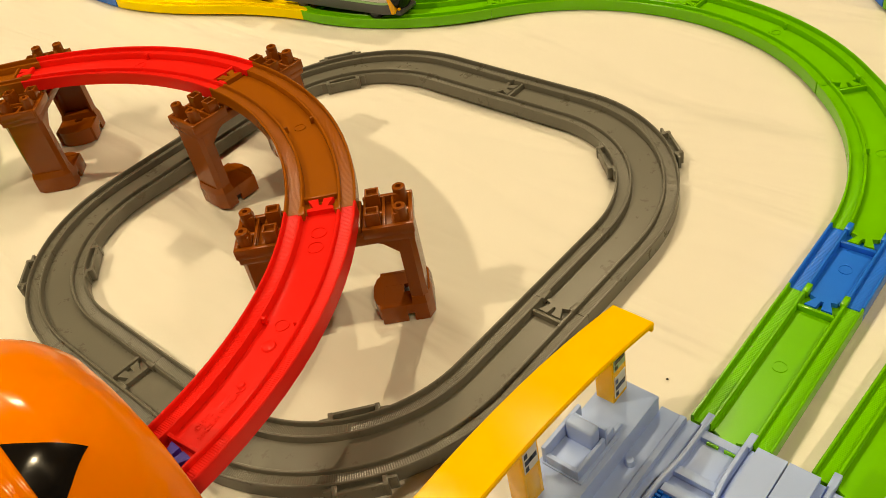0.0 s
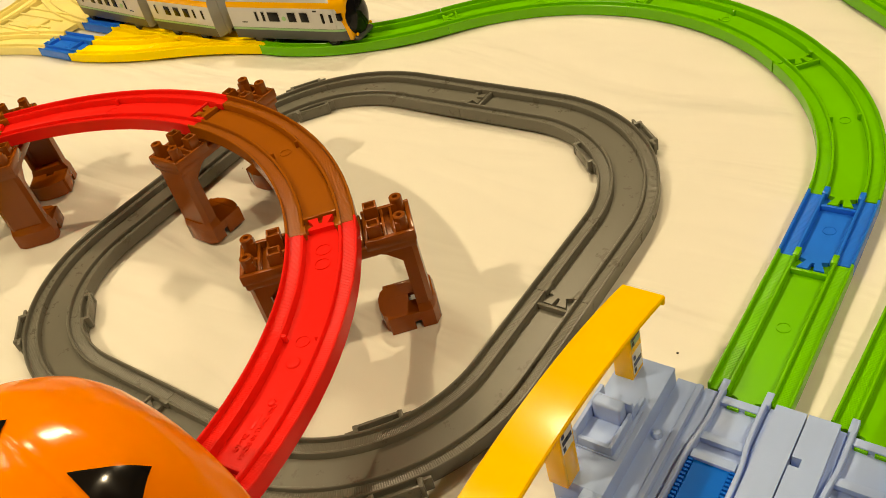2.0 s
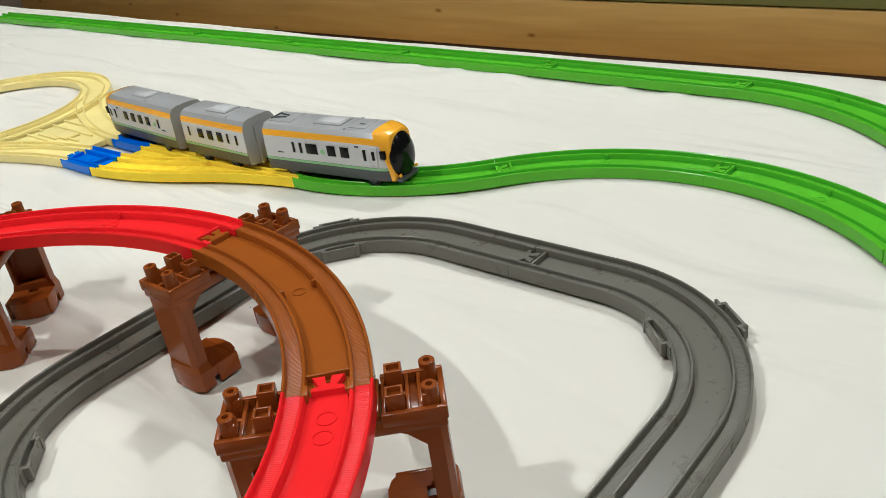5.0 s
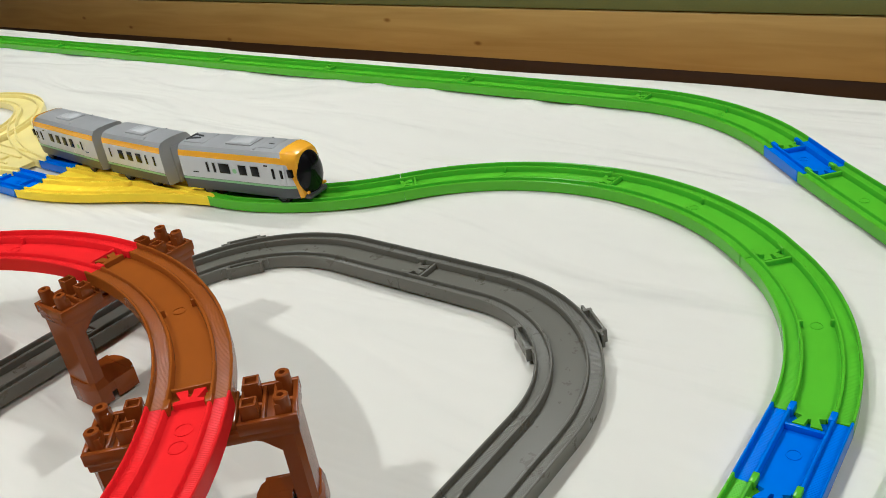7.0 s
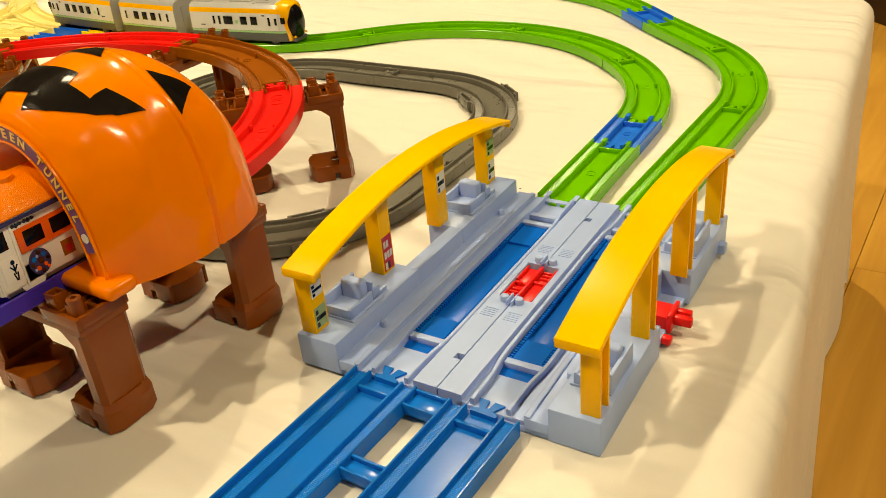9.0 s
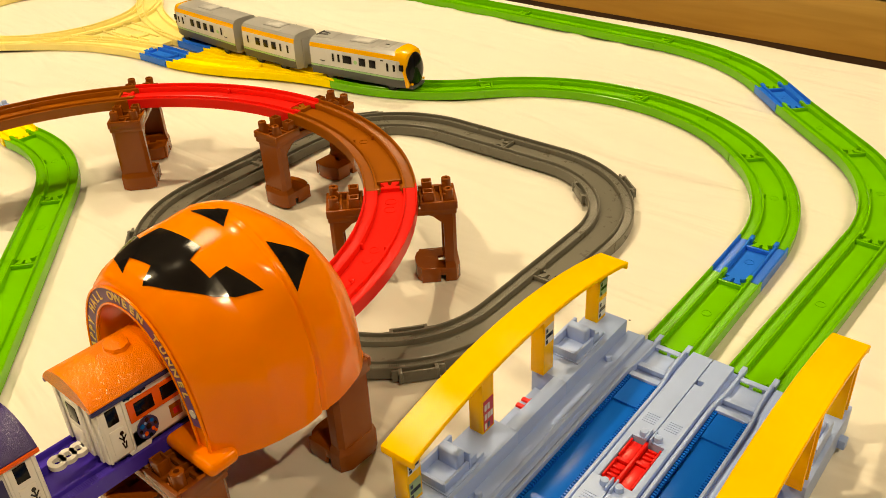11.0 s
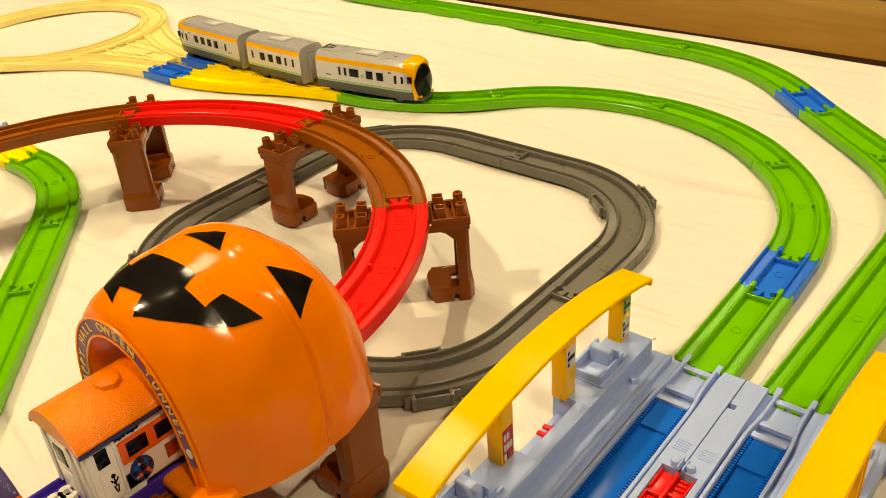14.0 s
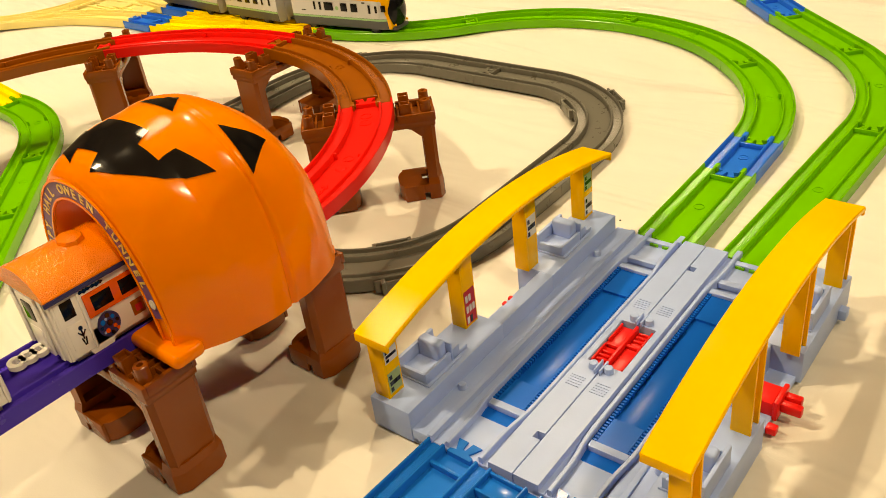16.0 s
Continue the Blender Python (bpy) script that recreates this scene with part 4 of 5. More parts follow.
for y0 in (338, 352, 368, 382):
    part("strut", one_box(-948, -862, y0, y0 + 2.6, 4.6, 7.4, 0.5), CREAM, loop)
part("cover", one_box(-905, -880, 349, 366, 5.2, 8.0, 0.6), CREAM, loop)
block = root("turnout_lever", pose(-0.785, 0.118, 0.0086), "small pale blue lever block on a yellow rail", "lever")
part("body", one_box(-9, 9, 2, 10, 0, 6, 1.0), PALE, block)
part("knob", tube(bmesh.new(), 0, 6, 6, 10, 3.0, 2.4, 14, 0.6), PALE, block)

# ---- silver limited-express toy train ----
def band(bm, pts, x0, x1, n=1, shape=None):
    """Strips on both sides of a body between two heights, along x from x0 to x1."""
    for s in (1, -1):
        grid = []
        for i in range(n + 1):
            x = x0 + (x1 - x0) * i / n
            w, drop = shape(x) if shape else (1.0, 0.0)
            grid.append([bm.verts.new((x * MM, s * y * w * MM, (z - drop * max(0, (z - 20) / 30)) * MM)) for y, z in pts])
        for i in range(n):
            for j in range(len(pts) - 1):
                bm.faces.new((grid[i][j], grid[i][j + 1], grid[i + 1][j + 1], grid[i + 1][j]))
    return bm


SECT = [(0, 46.2), (9.0, 45.8), (12.8, 44.6), (15.3, 41.2), (16.1, 38.6), (16.4, 36.2), (16.8, 17.6), (16.5, 14.8), (15.8, 6.2), (12.5, 5.0), (0, 5.0)]


def express_car(m, length, nose, label, windows, pantograph):
    """A car along +x, its middle on the origin; nose: +1 or -1 for a driving cab at that end, 0 for none."""
    ob = root("train_car", m @ Matrix.Diagonal((1.0, 1.1, 1.0, 1.0)), label, "toy train", "express train cars")
    a, b = -length / 2, length / 2
    taper = 18.0

    def shape(x):
        if not nose:
            return 1.0, 0.0
        d = (x - (b - taper)) if nose > 0 else ((a + taper) - x)
        k = max(0.0, min(1.0, d / taper))
        return 1.0 - 0.20 * k * k * k, 3.6 * k * k

    n = 24
    cut = 5.0
    full_a, full_b = a, b
    a, b = a + (cut if nose < 0 else 0), b - (cut if nose > 0 else 0)
    part("side_panel", band(bmesh.new(), SECT[5:7], a, b, n, shape), LIGHTGREY, ob, "light grey body side")
    part("roof", band(bmesh.new(), SECT[0:4], a, b, n, shape), SILVER, ob, "silver grey roof")
    part("cantrail_stripe", band(bmesh.new(), SECT[3:6], a, b, n, shape), ORANGE, ob, "yellow orange stripe under the roof")
    part("waist_stripe", band(bmesh.new(), [(16.95, 17.4), (16.9, 15.9), (16.75, 15.2)], a, b, n, shape), LIME, ob, "thin pale green stripe")
    part("skirt", band(bmesh.new(), SECT[6:], a, b, n, shape), SKIRT, ob, "dark grey skirt")
    for end, face in ((a, -1), (b, 1)):
        if nose == face:
            continue
        bm = bmesh.new()
        outline = [(y, z) for y, z in SECT] + [(-y, z) for y, z in SECT[-2:0:-1]]
        verts = [bm.verts.new((end * MM, y * MM, z * MM)) for y, z in outline]
        bm.faces.new(verts)
        part("end_wall", bm, SILVER, ob, "plain silver end wall")
        part("coupler", one_box(*sorted((end, end + 7.4 * face)), -2.2, 2.2, 4.6, 7.2, 0.6), SKIRT, ob)
        part("gangway", one_box(*sorted((end, end + 1.2 * face)), -6, 6, 4, 38, 0.4), SILVER, ob)
    if nose:
        tip = b if nose > 0 else a
        cab = bmesh.new()
        w, drop = shape(tip)
        for s in (1, -1):
            grid = []
            for y, z in SECT[0:9]:
                back = float(np.interp(z, [4, 14, 20, 30, 36, 40, 45], [1.5, 2.0, 2.6, 3.6, 6.5, 11.0, 14.0]))
                row = []
                for i in range(9):
                    x = tip - nose * back * (1 - i / 8)
                    ww, dd = shape(x)
                    row.append(cab.verts.new((x * MM, s * y * ww * 1.022 * MM, (z * 1.006 - dd * max(0, (z - 20) / 30)) * MM)))
                grid.append(row)
            for p, q in zip(grid[:-1], grid[1:]):
                for i in range(8):
                    cab.faces.new((p[i], p[i + 1], q[i + 1], q[i]))
        outline = [(y * w * 1.022, z * 1.006 - drop * max(0, (z - 20) / 30)) for y, z in SECT]
        outline = outline + [(-y, z) for y, z in outline[-2:0:-1]]
        near = [cab.verts.new((tip * MM, y * MM, z * MM)) for y, z in outline]
        far_ = [cab.verts.new(((tip + 1.0 * nose) * MM, y * 0.92 * MM, (24 + (z - 24) * 0.93) * MM)) for y, z in outline]
        for k in range(len(outline)):
            q = (k + 1) % len(outline)
            cab.faces.new((near[k], near[q], far_[q], far_[k]))
        cab.faces.new(far_)
        part("cab_front", cab, ORANGE, ob, "glossy orange cab front")
        screen = bmesh.new()
        bmesh.ops.create_uvsphere(screen, u_segments=32, v_segments=18, radius=1.0)
        for v in screen.verts:
            v.co = Vector(((tip + nose * (0.2 + 7.0 * v.co.x * nose - 1.2 * v.co.z)) * MM, v.co.y * 14.0 * MM, (24.0 + v.co.z * 18.6) * MM))
        part("windscreen", screen, SCREEN, ob, "black oval windscreen")
        part("bumper", one_box(*sorted((tip - 3 * nose, tip + 6.0 * nose)), -11, 11, 3.6, 7.8, 1.8), SKIRT, ob)
        for s in (1, -1):
            lamp_ = bmesh.new()
            bmesh.ops.create_uvsphere(lamp_, u_segments=12, v_segments=8, radius=1.4 * MM)
            part("headlight", lamp_, ORANGE, ob).matrix_basis = pose((tip + 4.4 * nose) * MM, 10.0 * s * MM, 10.0 * MM)
            part("cab_window", one_box(*sorted((tip - nose * 7.0, tip - nose * 2.4)), *sorted((14.6 * s, 16.75 * s)), 25.5, 32, 0.2), DARK, ob)
            door = part("cab_door", one_box(*sorted((tip - nose * 17.0, tip - nose * 9.6)), *sorted((16.2 * s, 16.95 * s)), 18.8, 35, 0.3), LIGHTGREY, ob)
            part("door_window", one_box(*sorted((tip - nose * 14.6, tip - nose * 11.6)), *sorted((16.7 * s, 17.1 * s)), 24.0, 31.5, 0.2), DARK, door)
            part("window", one_box(*sorted((tip - nose * 23.0, tip - nose * 20.4)), *sorted((16.5 * s, 17.05 * s)), 23.0, 32.0, 0.2), DARK, ob)
            dot = part("printed_dot", tube(bmesh.new(), 0, 0, -0.2, 0.2, 2.2, n=16), LIME, ob, "small green printed dot")
            dot.matrix_basis = pose((-3.5 if nose > 0 else 34) * MM, 16.72 * s * MM, 26.5 * MM, 90, 0, 0)
            part("printed_mark", one_box(*sorted((tip - nose * 30.5, tip - nose * 26.5)), *sorted((16.2 * s, 16.5 * s)), 33.2, 34.6), INK, ob, "tiny dark printed mark")
            part("printed_mark", one_box(*sorted((-nose * 52.5, -nose * 46)), *sorted((16.4 * s, 16.75 * s)), 22.0, 22.9), INK, ob, "tiny dark printed mark")
    for s in (1, -1):
        for x0, x1 in windows:
            part("window", one_box(x0, x1, *sorted((16.2 * s, 16.86 * s)), 23.6, 32.4, 0.25), DARK, ob)
            part("window_frame", one_box(x0 - 0.6, x1 + 0.6, *sorted((16.1 * s, 16.76 * s)), 23.0, 33.0, 0.2), SILVER, ob)
    unit = part("roof_unit", one_box(-16, 12, -8, 8, 45.4, 47.0, 0.6), SILVER, ob, "raised silver air-conditioning cover")
    part("roof_line", one_box(-13, 9, -5.5, 5.5, 46.8, 47.4, 0.3), LIGHTGREY, unit)
    part("roof_seam", one_box(18, 19, -12, 12, 44.8, 45.9, 0.2), SILVER, ob)
    if pantograph:
        well = part("pantograph_well", one_box(a + 3, a + 26, -9.5, 9.5, 45.3, 46.5, 0.4), SILVER, ob, "raised silver roof panel under the pantograph")
        for x, y, lean in ((a + 9, -3.0, 12), (a + 9, 3.0, -12)):
            part("folded_arm", one_box(-6.5, 6.5, -0.6, 0.6, -0.5, 0.6, 0.2), SKIRT, well, "folded dark pantograph arm").matrix_basis = pose(x * MM, y * MM, 46.9 * MM, 0, 0, lean)
        part("cross_arm", one_box(a + 2.6, a + 4.0, -6.5, 6.5, 46.3, 47.4, 0.2), SKIRT, well)
        part("roof_panel", one_box(20.5, b - 24, -9.0, 9.0, 45.4, 46.4, 0.4), SILVER, ob, "flat silver roof panel")
        part("printed_mark", one_box(b - 33, b - 28, -2.5, -1.6, 46.5, 46.75), INK, ob, "tiny dark printed mark")
    for x in (full_a + 24, full_b - 24):
        for s in (1, -1):
            wheel = part("wheel", tube(bmesh.new(), 0, 0, -2.0, 2.0, 6.4, 6.4, 24), RUBBER, ob)
            wheel.matrix_basis = pose(x * MM, 12.8 * s * MM, 6.4 * MM, 90, 0, 0)
            part("hub", tube(bmesh.new(), 0, 0, -2.4, 2.4, 3.6, 3.6, 16), SKIRT, wheel)
            part("axle_box", one_box(x - 4, x + 4, *sorted((14.6 * s, 15.6 * s)), 4.4, 6.6, 0.4), SKIRT, ob)
    return ob


RAILTOP = 0.0056
EXP = "silver toy express car with orange and green stripes"
express_car(pose(-0.5190, 0.4117, RAILTOP, 0, 0, 9.0), 131, 1, EXP + ", black rounded cab", [(-35, -32.4), (-27.5, -24.6), (-20.5, -8.5), (1.5, 10), (15, 23.5)], True)
express_car(pose(-0.6475, 0.3960, RAILTOP, 0, 0, 1.2), 90, 0, EXP + ", no cab", [(-36.5, -34.0), (-22, -14), (-8, 0), (6, 14), (20, 23), (32, 35)], False)
express_car(pose(-0.7735, 0.3962, RAILTOP, 0, 0, -2.0), 135, -1, EXP + ", rear cab", [(-24, -16), (-10, -2), (4, 12), (18, 26), (40, 43)], False)

# ---- pumpkin tunnel ----
PY0, PY1, PZ = -0.0880, 0.0060, DECK + 0.0008
SHELL_KEYS = [(0.0, 46.8, 77.0), (0.04, 48.9, 82.0), (0.1, 51.5, 85.0), (0.22, 55.5, 87.8), (0.36, 57.5, 90.6), (0.5, 58.3, 92.2), (0.62, 58.3, 91.3), (0.75, 57.0, 87.5), (0.87, 53.5, 79.5), (0.95, 49.5, 71.0), (1.0, 45.0, 62.0)]


def pumpkin_size(s):
    s = min(max(s, 0.0), 1.0)
    w = float(np.interp(s, [k[0] for k in SHELL_KEYS], [k[1] for k in SHELL_KEYS]))
    h = float(np.interp(s, [k[0] for k in SHELL_KEYS], [k[2] for k in SHELL_KEYS]))
    return w, h


def pumpkin_point(s, a, grow=0.0):
    """A point of the shell; a: degrees from the base on the +x side over the top."""
    w, h = np.mean([pumpkin_size(s + d) for d in (-0.03, 0.0, 0.03)], axis=0) if 0.03 < s < 0.97 else pumpkin_size(s)
    c, n = math.cos(radians(a)), math.sin(radians(a))
    crease = 1.1 * math.exp(-((s - 0.575) / 0.010) ** 2) * min(1.0, abs(c) * 1.3) - 0.5 * math.exp(-((s - 0.60) / 0.010) ** 2) + 1.2 * math.exp(-((a - 90) / 5.0) ** 2) * (s > 0.5) * (s - 0.5)
    p = Vector((0.9 * c, 4.0 * s, 1.6 * n))
    crease -= 1.7 * noise.noise(p * 1.3) * min(1.0, s * 5) + 0.25 * noise.noise(p * 3.1 + Vector((4, 0, 0))) * min(1.0, s * 5)
    dent = noise.noise(Vector((46 * c / 19, 94 * s / 19, 5.0)))
    crease -= 1.0 * dent * n * max(0.0, min(1.0, (s - 0.06) * 9)) * max(0.0, min(1.0, (0.62 - s) * 6))
    lobe = 1.0 - 0.010 * math.cos(radians(a) * 6) * math.sin(math.pi * min(max(s, 0), 1))
    w, h = (w - crease) * lobe + grow, (h - crease * 0.6) * lobe + grow
    swell = max(0.0, min(1.0, s / 0.3))
    power = 2.2 + 0.35 * swell
    x = w * math.copysign(abs(c) ** (2 / power), c) + 4.0 * swell
    z = h * abs(n) ** (2 / power)
    return Vector((x * MM, PY0 + (PY1 - PY0) * s, PZ + z * MM))


def pumpkin_top(x, y):
    """The shell's height over a point of its plan, in metres from the tunnel's axis."""
    s = (y - PY0) / (PY1 - PY0)
    lo, hi = 0.0, 180.0
    for _ in range(30):
        mid = (lo + hi) / 2
        if pumpkin_point(s, mid).x > x:
            lo = mid
        else:
            hi = mid
    return pumpkin_point(s, (lo + hi) / 2).z


tunnel = root("pumpkin_tunnel", pose(PX - 0.0030, 0, 0), "glossy orange pumpkin-shaped toy tunnel with a black carved face", "toy tunnel")
ARCH_W, ARCH_H = 37.6, 66.8


def arch_point(a, grow, y):
    c, n = math.cos(radians(a)), math.sin(radians(a))
    return Vector(((ARCH_W + grow) * math.copysign(abs(c) ** (2 / 2.2), c) * MM, y, PZ + (ARCH_H + grow) * abs(n) ** (2 / 2.2) * MM))


shell = bmesh.new()
NA, NS = 96, 120
rows = [[shell.verts.new(pumpkin_point(i / NS, 180 * j / NA)) for j in range(NA + 1)] for i in range(NS + 1)]
inner_front = [shell.verts.new(arch_point(180 * j / NA, 0, PY0 - 0.0005)) for j in range(NA + 1)]
inner_back = [shell.verts.new(arch_point(180 * j / NA, -9.5, PY1 + 0.0005)) for j in range(NA + 1)]
loops = [inner_front, *rows, inner_back, inner_front]
for p, q in zip(loops[:-1], loops[1:]):
    for j in range(NA):
        shell.faces.new((p[j], p[j + 1], q[j + 1], q[j]))
part("shell", shell, PUMPKIN, tunnel, smooth=50)
for s in (1, -1):
    part("foot_lip", one_box(*sorted((18.5 * s, 55.0 * s)), PY0 / MM - 8, PY0 / MM + 9, PZ / MM - 0.4, PZ / MM + 7.2, 3.3, seg=5), PUMPKIN, tunnel)
    part("side_lip", one_box(*sorted((40 * s, 49.5 * s)), PY1 / MM - 16, PY1 / MM + 1.5, PZ / MM - 0.3, PZ / MM + 7, 2.6, seg=4), PUMPKIN, tunnel)

ringband = bmesh.new()
pa = [ringband.verts.new(arch_point(14 + 162 * j / 60, 1.2, PY0 - 0.0012)) for j in range(61)]
pb = [ringband.verts.new(arch_point(14 + 162 * j / 60, 8.8, PY0 - 0.0012)) for j in range(61)]
for j in range(60):
    ringband.faces.new((pa[j], pa[j + 1], pb[j + 1], pb[j]))
name_band = part("name_band", ringband, BANDPURPLE, tunnel, "dark purple band with gold lettering")
for grow in (0.8, 9.1):
    trim = bmesh.new()
    sweep(trim, [(-0.0005, -0.0005), (0.0005, -0.0005), (0.0005, 0.0005), (-0.0005, 0.0005)],
          [(arch_point(2 + 176 * j / 60, grow, PY0 - 0.0012), Vector((0, 1, 0)), Vector((math.cos(radians(2 + 176 * j / 60)), 0, math.sin(radians(2 + 176 * j / 60))))) for j in range(61)])
    part("band_rim", trim, PUMPKIN, name_band)
words = "HAPPY HALL OWEEN TUNNEL"
sweep_a = [166 - 140 * i / 200 for i in range(201)]
run = np.cumsum([0.0] + [(arch_point(p, 5.0, 0) - arch_point(q, 5.0, 0)).length for p, q in zip(sweep_a[:-1], sweep_a[1:])])
for i, ch in enumerate(words):
    if ch == " ":
        continue
    here = float(run[-1]) * (i + 0.5) / len(words)
    a = float(np.interp(here, run, sweep_a))
    ahead, behind = arch_point(a - 1, 5.0, 0), arch_point(a + 1, 5.0, 0)
    lean = math.degrees(math.atan2(ahead.z - behind.z, ahead.x - behind.x))
    me = letters(ch, 0.0063, 0.00012, 0.00016)
    me.materials.append(GOLD)
    share("letter", me, name_band, Matrix.Translation(arch_point(a, 5.0, PY0 - 0.0014)) @ Matrix.Rotation(radians(-lean), 4, "Y") @ Matrix.Rotation(radians(90), 4, "X"))
badge = tube(bmesh.new(), 0, 0, 0, 0.4, 2.3, n=18)
share("badge", mesh_of("badge", badge, PAPER), name_band, Matrix.Translation(arch_point(20, 5.0, PY0 - 0.0013)) @ Matrix.Rotation(radians(90), 4, "X"))


def face_patch(name, outline):
    """A black patch that follows the shell; the outline is in millimetres from the axis and along the tunnel."""
    bm = bmesh.new()
    bm.faces.new([bm.verts.new((x * MM, y * MM, 0)) for x, y in outline])
    bmesh.ops.triangulate(bm, faces=bm.faces)
    for _ in range(4):
        bmesh.ops.subdivide_edges(bm, edges=bm.edges, cuts=1, use_grid_fill=True)
    for v in bm.verts:
        v.co.z = pumpkin_top(v.co.x, v.co.y) + 0.0005
    return part(name, bm, FACEINK, tunnel, "glossy black printed patch", smooth=60)


face_patch("eye", [(32.0, -29.5), (40.5, -12.3), (51.9, -31.1)])
face_patch("eye", [(-24.0, -29.5), (-32.5, -12.3), (-43.9, -31.1)][::-1])
face_patch("nose", [(-7.5, -41.0), (6.0, -28.5), (17.3, -40.4)][::-1])
MOUTH = [(46.6, -45.4), (43.0, -58.0), (38.0, -65.0), (22.0, -78.0), (12.5, -83.0), (9.0, -75.0), (-5.5, -76.5), (-1.5, -83.5), (-16.0, -79.0), (-30.0, -67.0), (-36.0, -58.0), (-39.0, -45.4), (-25.0, -53.0), (-25.0, -62.0), (-13.0, -66.0), (-9.0, -57.0), (20.0, -55.5), (21.5, -63.0), (32.5, -62.0), (33.1, -53.1)]
face_patch("mouth", MOUTH)

# ---- carnival passenger cars on the purple rail ----
def carriage(m, length, roofmat, trimmat, label):
    ob = root("passenger_car", m @ Matrix.Diagonal((1.14, 1.0, 1.15, 1.0)), label, "toy train", "carnival train cars")
    part("body", one_box(-15.4, 15.4, 0, length, 4.5, 33.2, 0.8), WHITE, ob, "glossy white body")
    part("chassis", one_box(-13, 13, 4, length - 4, 1.6, 4.8, 0.6), WHITE, ob)
    roof = bmesh.new()
    prof = [(-17.2, 29.6), (-17.2, 31.4), (-15.6, 33.6), (-11, 37.4), (-5.5, 39.4), (0, 40.0), (5.5, 39.4), (11, 37.4), (15.6, 33.6), (17.2, 31.4), (17.2, 29.6), (14, 30.5), (-14, 30.5)]
    sweep(roof, [(a * MM, (b + 2.4) * MM) for a, b in prof], [(Vector((0, y * MM, 0)), Vector((-1, 0, 0)), Vector((0, 0, 1))) for y in (-1.5, length + 1.5)])
    top = part("roof", roof, roofmat, ob, "glittery rounded roof")
    part("vent", tube(bmesh.new(), 0, 26, 41.0, 43.6, 6.2, 5.6, 8, 0.5), roofmat, top)
    for s in (1, -1):
        part("eaves_trim", one_box(*sorted((16.4 * s, 17.8 * s)), -1.8, length + 1.8, 31.2, 33.2, 0.5), trimmat, ob)
        face = 15.4 * s
        for y0, y1 in ((2, 12.5), (length - 12.5, length - 2)):
            door = part("door", one_box(*sorted((face, face + 0.7 * s)), y0, y1, 5.5, 31, 0.3), WHITE, ob)
            part("door_window", one_box(*sorted((face + 0.5 * s, face + 0.95 * s)), y0 + 2.4, y1 - 2.6, 22.0, 29.5, 0.2), DARK, door)
            part("door_panel", one_box(*sorted((face + 0.5 * s, face + 1.0 * s)), y0 + 1.6, y1 - 1.6, 8, 19.5, 0.3), WHITE, door)
            part("printed_shape", tube(bmesh.new(), 0, 0, -0.15, 0.15, 1.0, n=12), INK, door, "small black printed shape").matrix_basis = pose((face + 1.0 * s) * MM, (y0 + 7.0) * MM, 16.6 * MM, 0, 90, 0)
            for a, z, half, lean in ((7.0, 13.6, 2.0, 0), (6.1, 14.2, 1.3, 38), (7.9, 14.2, 1.3, -38), (6.4, 10.6, 1.7, 12), (7.6, 10.6, 1.7, -12)):
                part("printed_shape", one_box(-0.15, 0.15, -0.32, 0.32, -half, half), INK, door, "small black printed shape").matrix_basis = pose((face + 1.0 * s) * MM, (y0 + a) * MM, z * MM, lean, 0, 0)
            for y in (y0 - 0.6, y1 + 0.6):
                part("side_post", one_box(*sorted((face, face + 1.0 * s)), y - 0.6, y + 0.6, 5, 31.2, 0.3), WHITE, ob)
        warm = trimmat is NAVY
        panel = part("window_panel", one_box(*sorted((face, face + 1.0 * s)), 14.5, length - 14.5, 17.5, 27.6, 0.3), FLAME if warm else NAVY, ob, "orange red window band" if warm else "navy window band")
        k = 0
        while 17.5 + 13.5 * k + 9 < length - 14:
            part("window", one_box(*sorted((face + 0.7 * s, face + 1.2 * s)), 17.5 + 13.5 * k, 27 + 13.5 * k, 19.6, 26.0, 0.2), DARK, panel)
            k += 1
        for y in (16.5, 22.5):
            wings = prism(bmesh.new(), [(-3.2, 0.3), (-2.1, -0.5), (-1.1, -0.2), (0, -0.9), (1.1, -0.2), (2.1, -0.5), (3.2, 0.3), (1.6, 1.1), (0.6, 0.5), (0, 1.2), (-0.6, 0.5), (-1.6, 1.1)], -0.12, 0.12)
            bat = part("printed_bat", wings, INK, ob, "tiny black printed bat")
            bat.matrix_basis = Matrix.Translation(((face + 0.1 * s) * MM, y * MM, 28.9 * MM)) @ Matrix(((0, 0, s, 0), (s, 0, 0, 0), (0, 1, 0, 0), (0, 0, 0, 1)))
        turn = Matrix.Rotation(radians(90 * s), 4, "Y")
        st = part("round_sticker", tube(bmesh.new(), 0, 0, 0, 0.4, 5.4, n=24), NAVY, ob, "round blue and orange sticker")
        st.matrix_basis = Matrix.Translation((face * MM, 21.5 * MM, 11.2 * MM)) @ turn
        for dy, dz, r, mat in ((-2.6, 1.8, 1.1, DEEPBLUE), (2.4, 2.4, 0.9, DEEPBLUE), (0.4, 0.4, 1.3, INK), (-1.6, -2.4, 1.0, FLAME), (2.2, -1.8, 0.9, FLAME), (-3.8, -0.4, 0.8, INK), (3.9, 0.2, 0.8, INK), (0.2, 3.9, 1.0, INK), (0.3, -4.1, 0.9, INK), (-0.9, 2.6, 0.6, PALE), (3.2, -3.4, 0.7, FLAME), (-3.1, -2.6, 0.6, PALE)):
            sp = part("sticker_spot", tube(bmesh.new(), 0, 0, 0.3, 0.62, r, n=14), mat, st)
            sp.matrix_basis = Matrix.Translation((-dz * s * MM, dy * MM, 0))
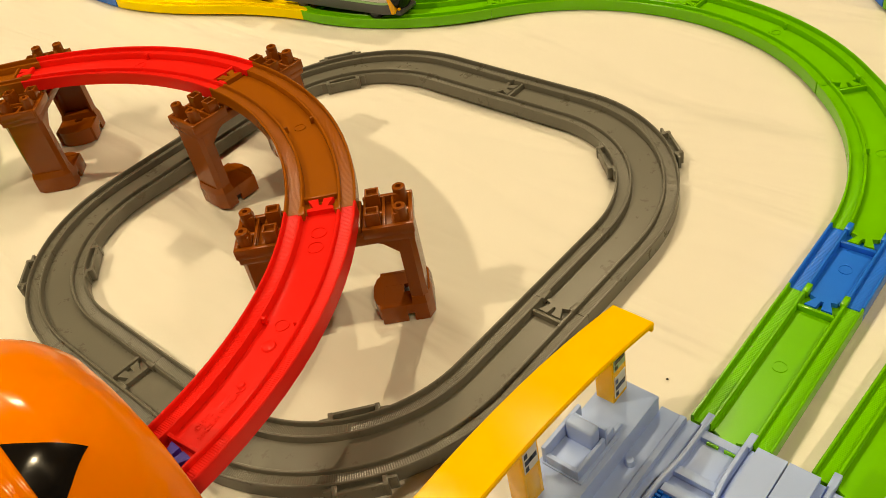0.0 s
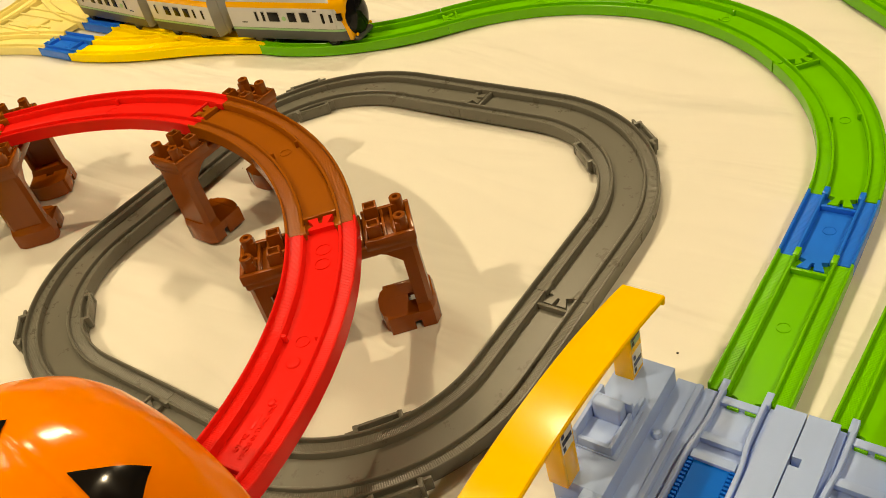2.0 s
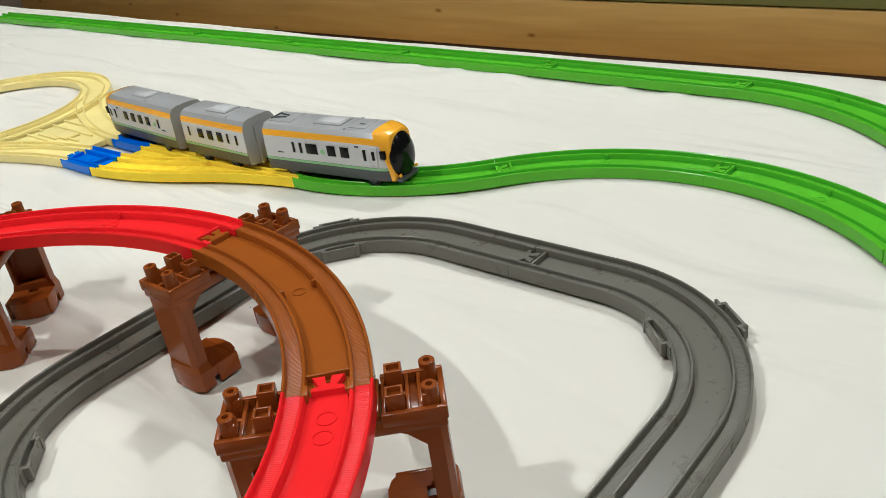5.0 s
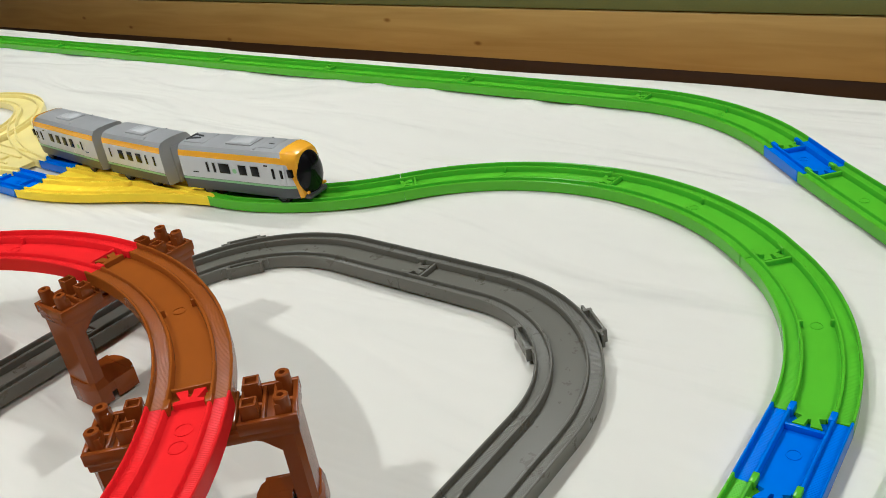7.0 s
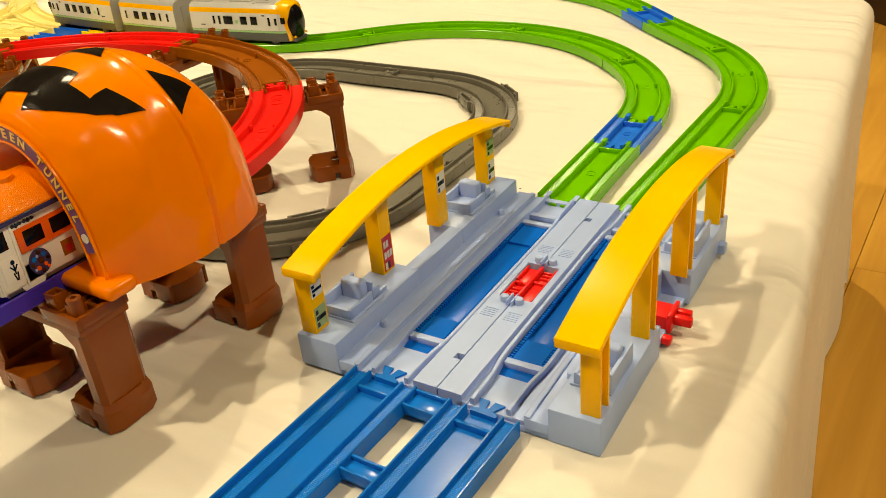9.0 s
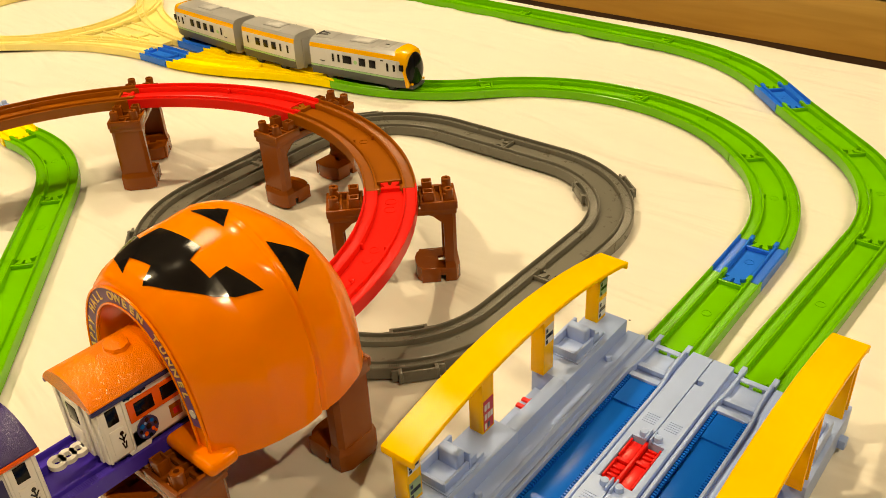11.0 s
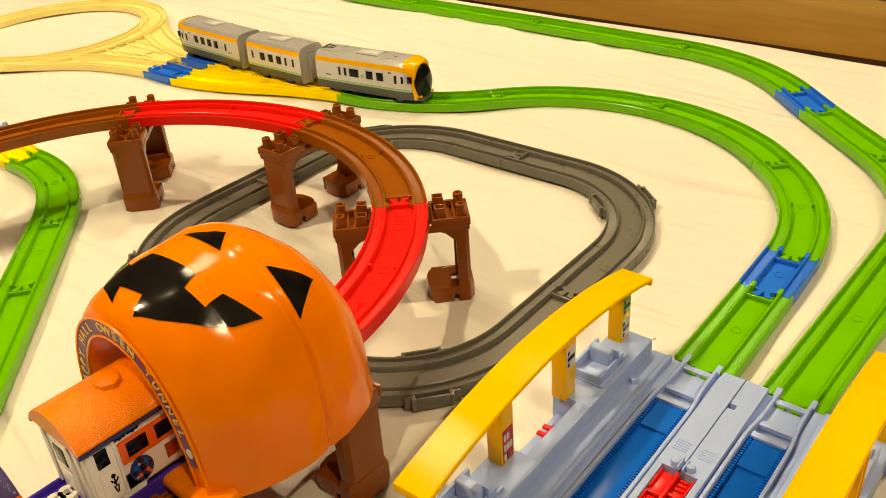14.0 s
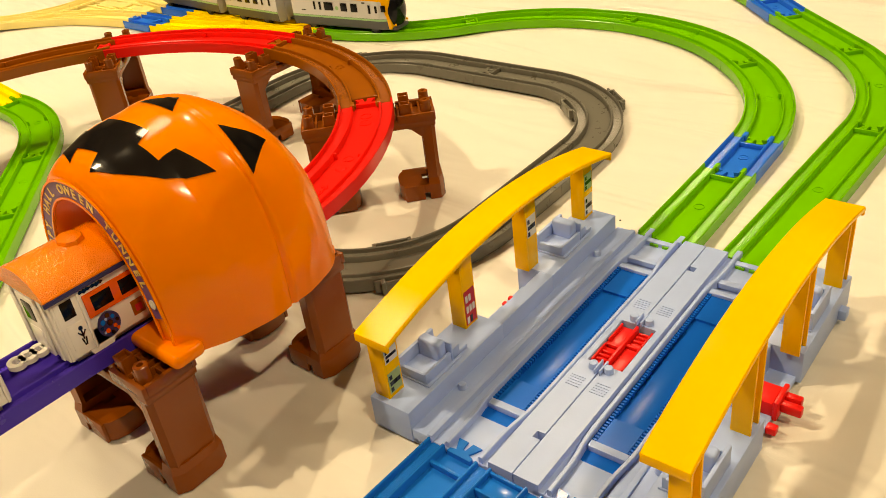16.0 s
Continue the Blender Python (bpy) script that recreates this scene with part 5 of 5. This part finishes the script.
        part("square_sticker", one_box(*sorted((face, face + 0.3 * s)), 33.5, 39.5, 8.0, 14.5), BROWN, ob, "small brown printed sticker")
        part("sticker_mark", one_box(*sorted((face + 0.2 * s, face + 0.45 * s)), 35, 38.2, 9.4, 12.4), PRINTRED, ob)
    for y, f in ((0, -1), (length, 1)):
        frame_ = part("end_door", one_box(-6.5, 6.5, *sorted((y, y + 1.2 * f)), 5, 31, 0.4), WHITE, ob)
        part("end_window", one_box(-3.6, 3.6, *sorted((y + 1.0 * f, y + 1.5 * f)), 20, 28.5, 0.3), DARK, frame_)
        part("end_panel", one_box(-4.2, 4.2, *sorted((y + 1.0 * f, y + 1.6 * f)), 7, 17, 0.4), WHITE, frame_)
        for x in (-11.5, 11.5):
            part("end_post", one_box(x - 1.2, x + 1.2, *sorted((y, y + 0.9 * f)), 5, 32.6, 0.3), WHITE, ob)
        part("end_gable", one_box(-12, 12, *sorted((y, y + 0.6 * f)), 31, 38.4, 0.3), WHITE, ob)
    for y in (16, length - 16):
        for s in (1, -1):
            w = part("wheel", tube(bmesh.new(), 0, 0, -2, 2, 6.2, n=20), WHITE, ob)
            w.matrix_basis = pose(13.4 * s * MM, y * MM, 6.2 * MM, 0, 90, 0)
    hook = bmesh.new()
    for k in range(3):
        sweep(hook, [(0.0018, -0.0010), (0.0040, -0.0010), (0.0040, 0.0010), (0.0018, 0.0010)],
              [(Vector((0, -0.004 - 0.0052 * k, 0.0070)), Vector((math.cos(a), math.sin(a), 0)), Vector((0, 0, 1))) for a in [math.tau * i / 16 for i in range(17)]], caps=False)
    box(hook, -1.6, 1.6, -3, 6, 6, 8, 0.4)
    part("coupling", hook, WHITE, ob, "white plastic chain coupling")
    return ob


carriage(pose(PX, -0.1235, DECK + RAILTOP), 96, GLITORANGE, NAVY, "white toy carriage with an orange glitter roof entering a tunnel")
carriage(pose(PX, -0.2500, DECK + RAILTOP), 100, GLITPURPLE, FLAME, "white toy carriage with a purple glitter roof on a purple rail")

# ---- specks lying on the cloth ----
for x, y, r in ((-0.2540, 0.2617, 0.55), (-0.0709, 0.2022, 0.65), (-0.115, 0.0210, 0.4), (-0.431, 0.240, 0.4)):
    speck = bmesh.new()
    bmesh.ops.create_icosphere(speck, subdivisions=1, radius=r * MM)
    for v in speck.verts:
        v.co.z *= 0.6
        v.co.x *= 1.3
    tagged(new("crumb", mesh_of("crumb", speck, RUBBER)), "tiny dark crumb lying on the tablecloth", "crumb", "crumbs on the cloth").matrix_basis = pose(x, y, -0.0015, 0, 0, 30)

# ---- floor planks ----
PW, PL = 0.148, 1.25
rest = []
plank_mesh = mesh_of("plank", one_box(0, PW - 0.0008, 0, PL - 0.0008, -0.006, 0.0, 0.0008, 1.0, 1), PLANK, 0)
rng = random.Random(5)
for i in range(int((X1 - X0) / PW) + 1):
    shift = rng.uniform(0, PL)
    for j in range(-1, int((Y1 - Y0) / PL) + 1):
        x, y = X0 + i * PW, Y0 + j * PL + shift
        if y > Y1 or y + PL < Y0:
            continue
        if -0.2 < x < 2.3 and y + PL > -1.2 and Y0 < y and y + PL < Y1:
            ob = share("plank", plank_mesh, floor, Matrix.Translation((x, y, FLOOR_Z)))
        else:
            rest.append((x, y))
far = bmesh.new()
for x, y in rest:
    box(far, x, min(x + PW - 0.0008, X1), max(y, Y0), min(y + PL - 0.0008, Y1), FLOOR_Z - 0.006, FLOOR_Z, 0, 1.0)
tagged(part("far_planks", far, PLANK, floor, smooth=0), kind="stuff")
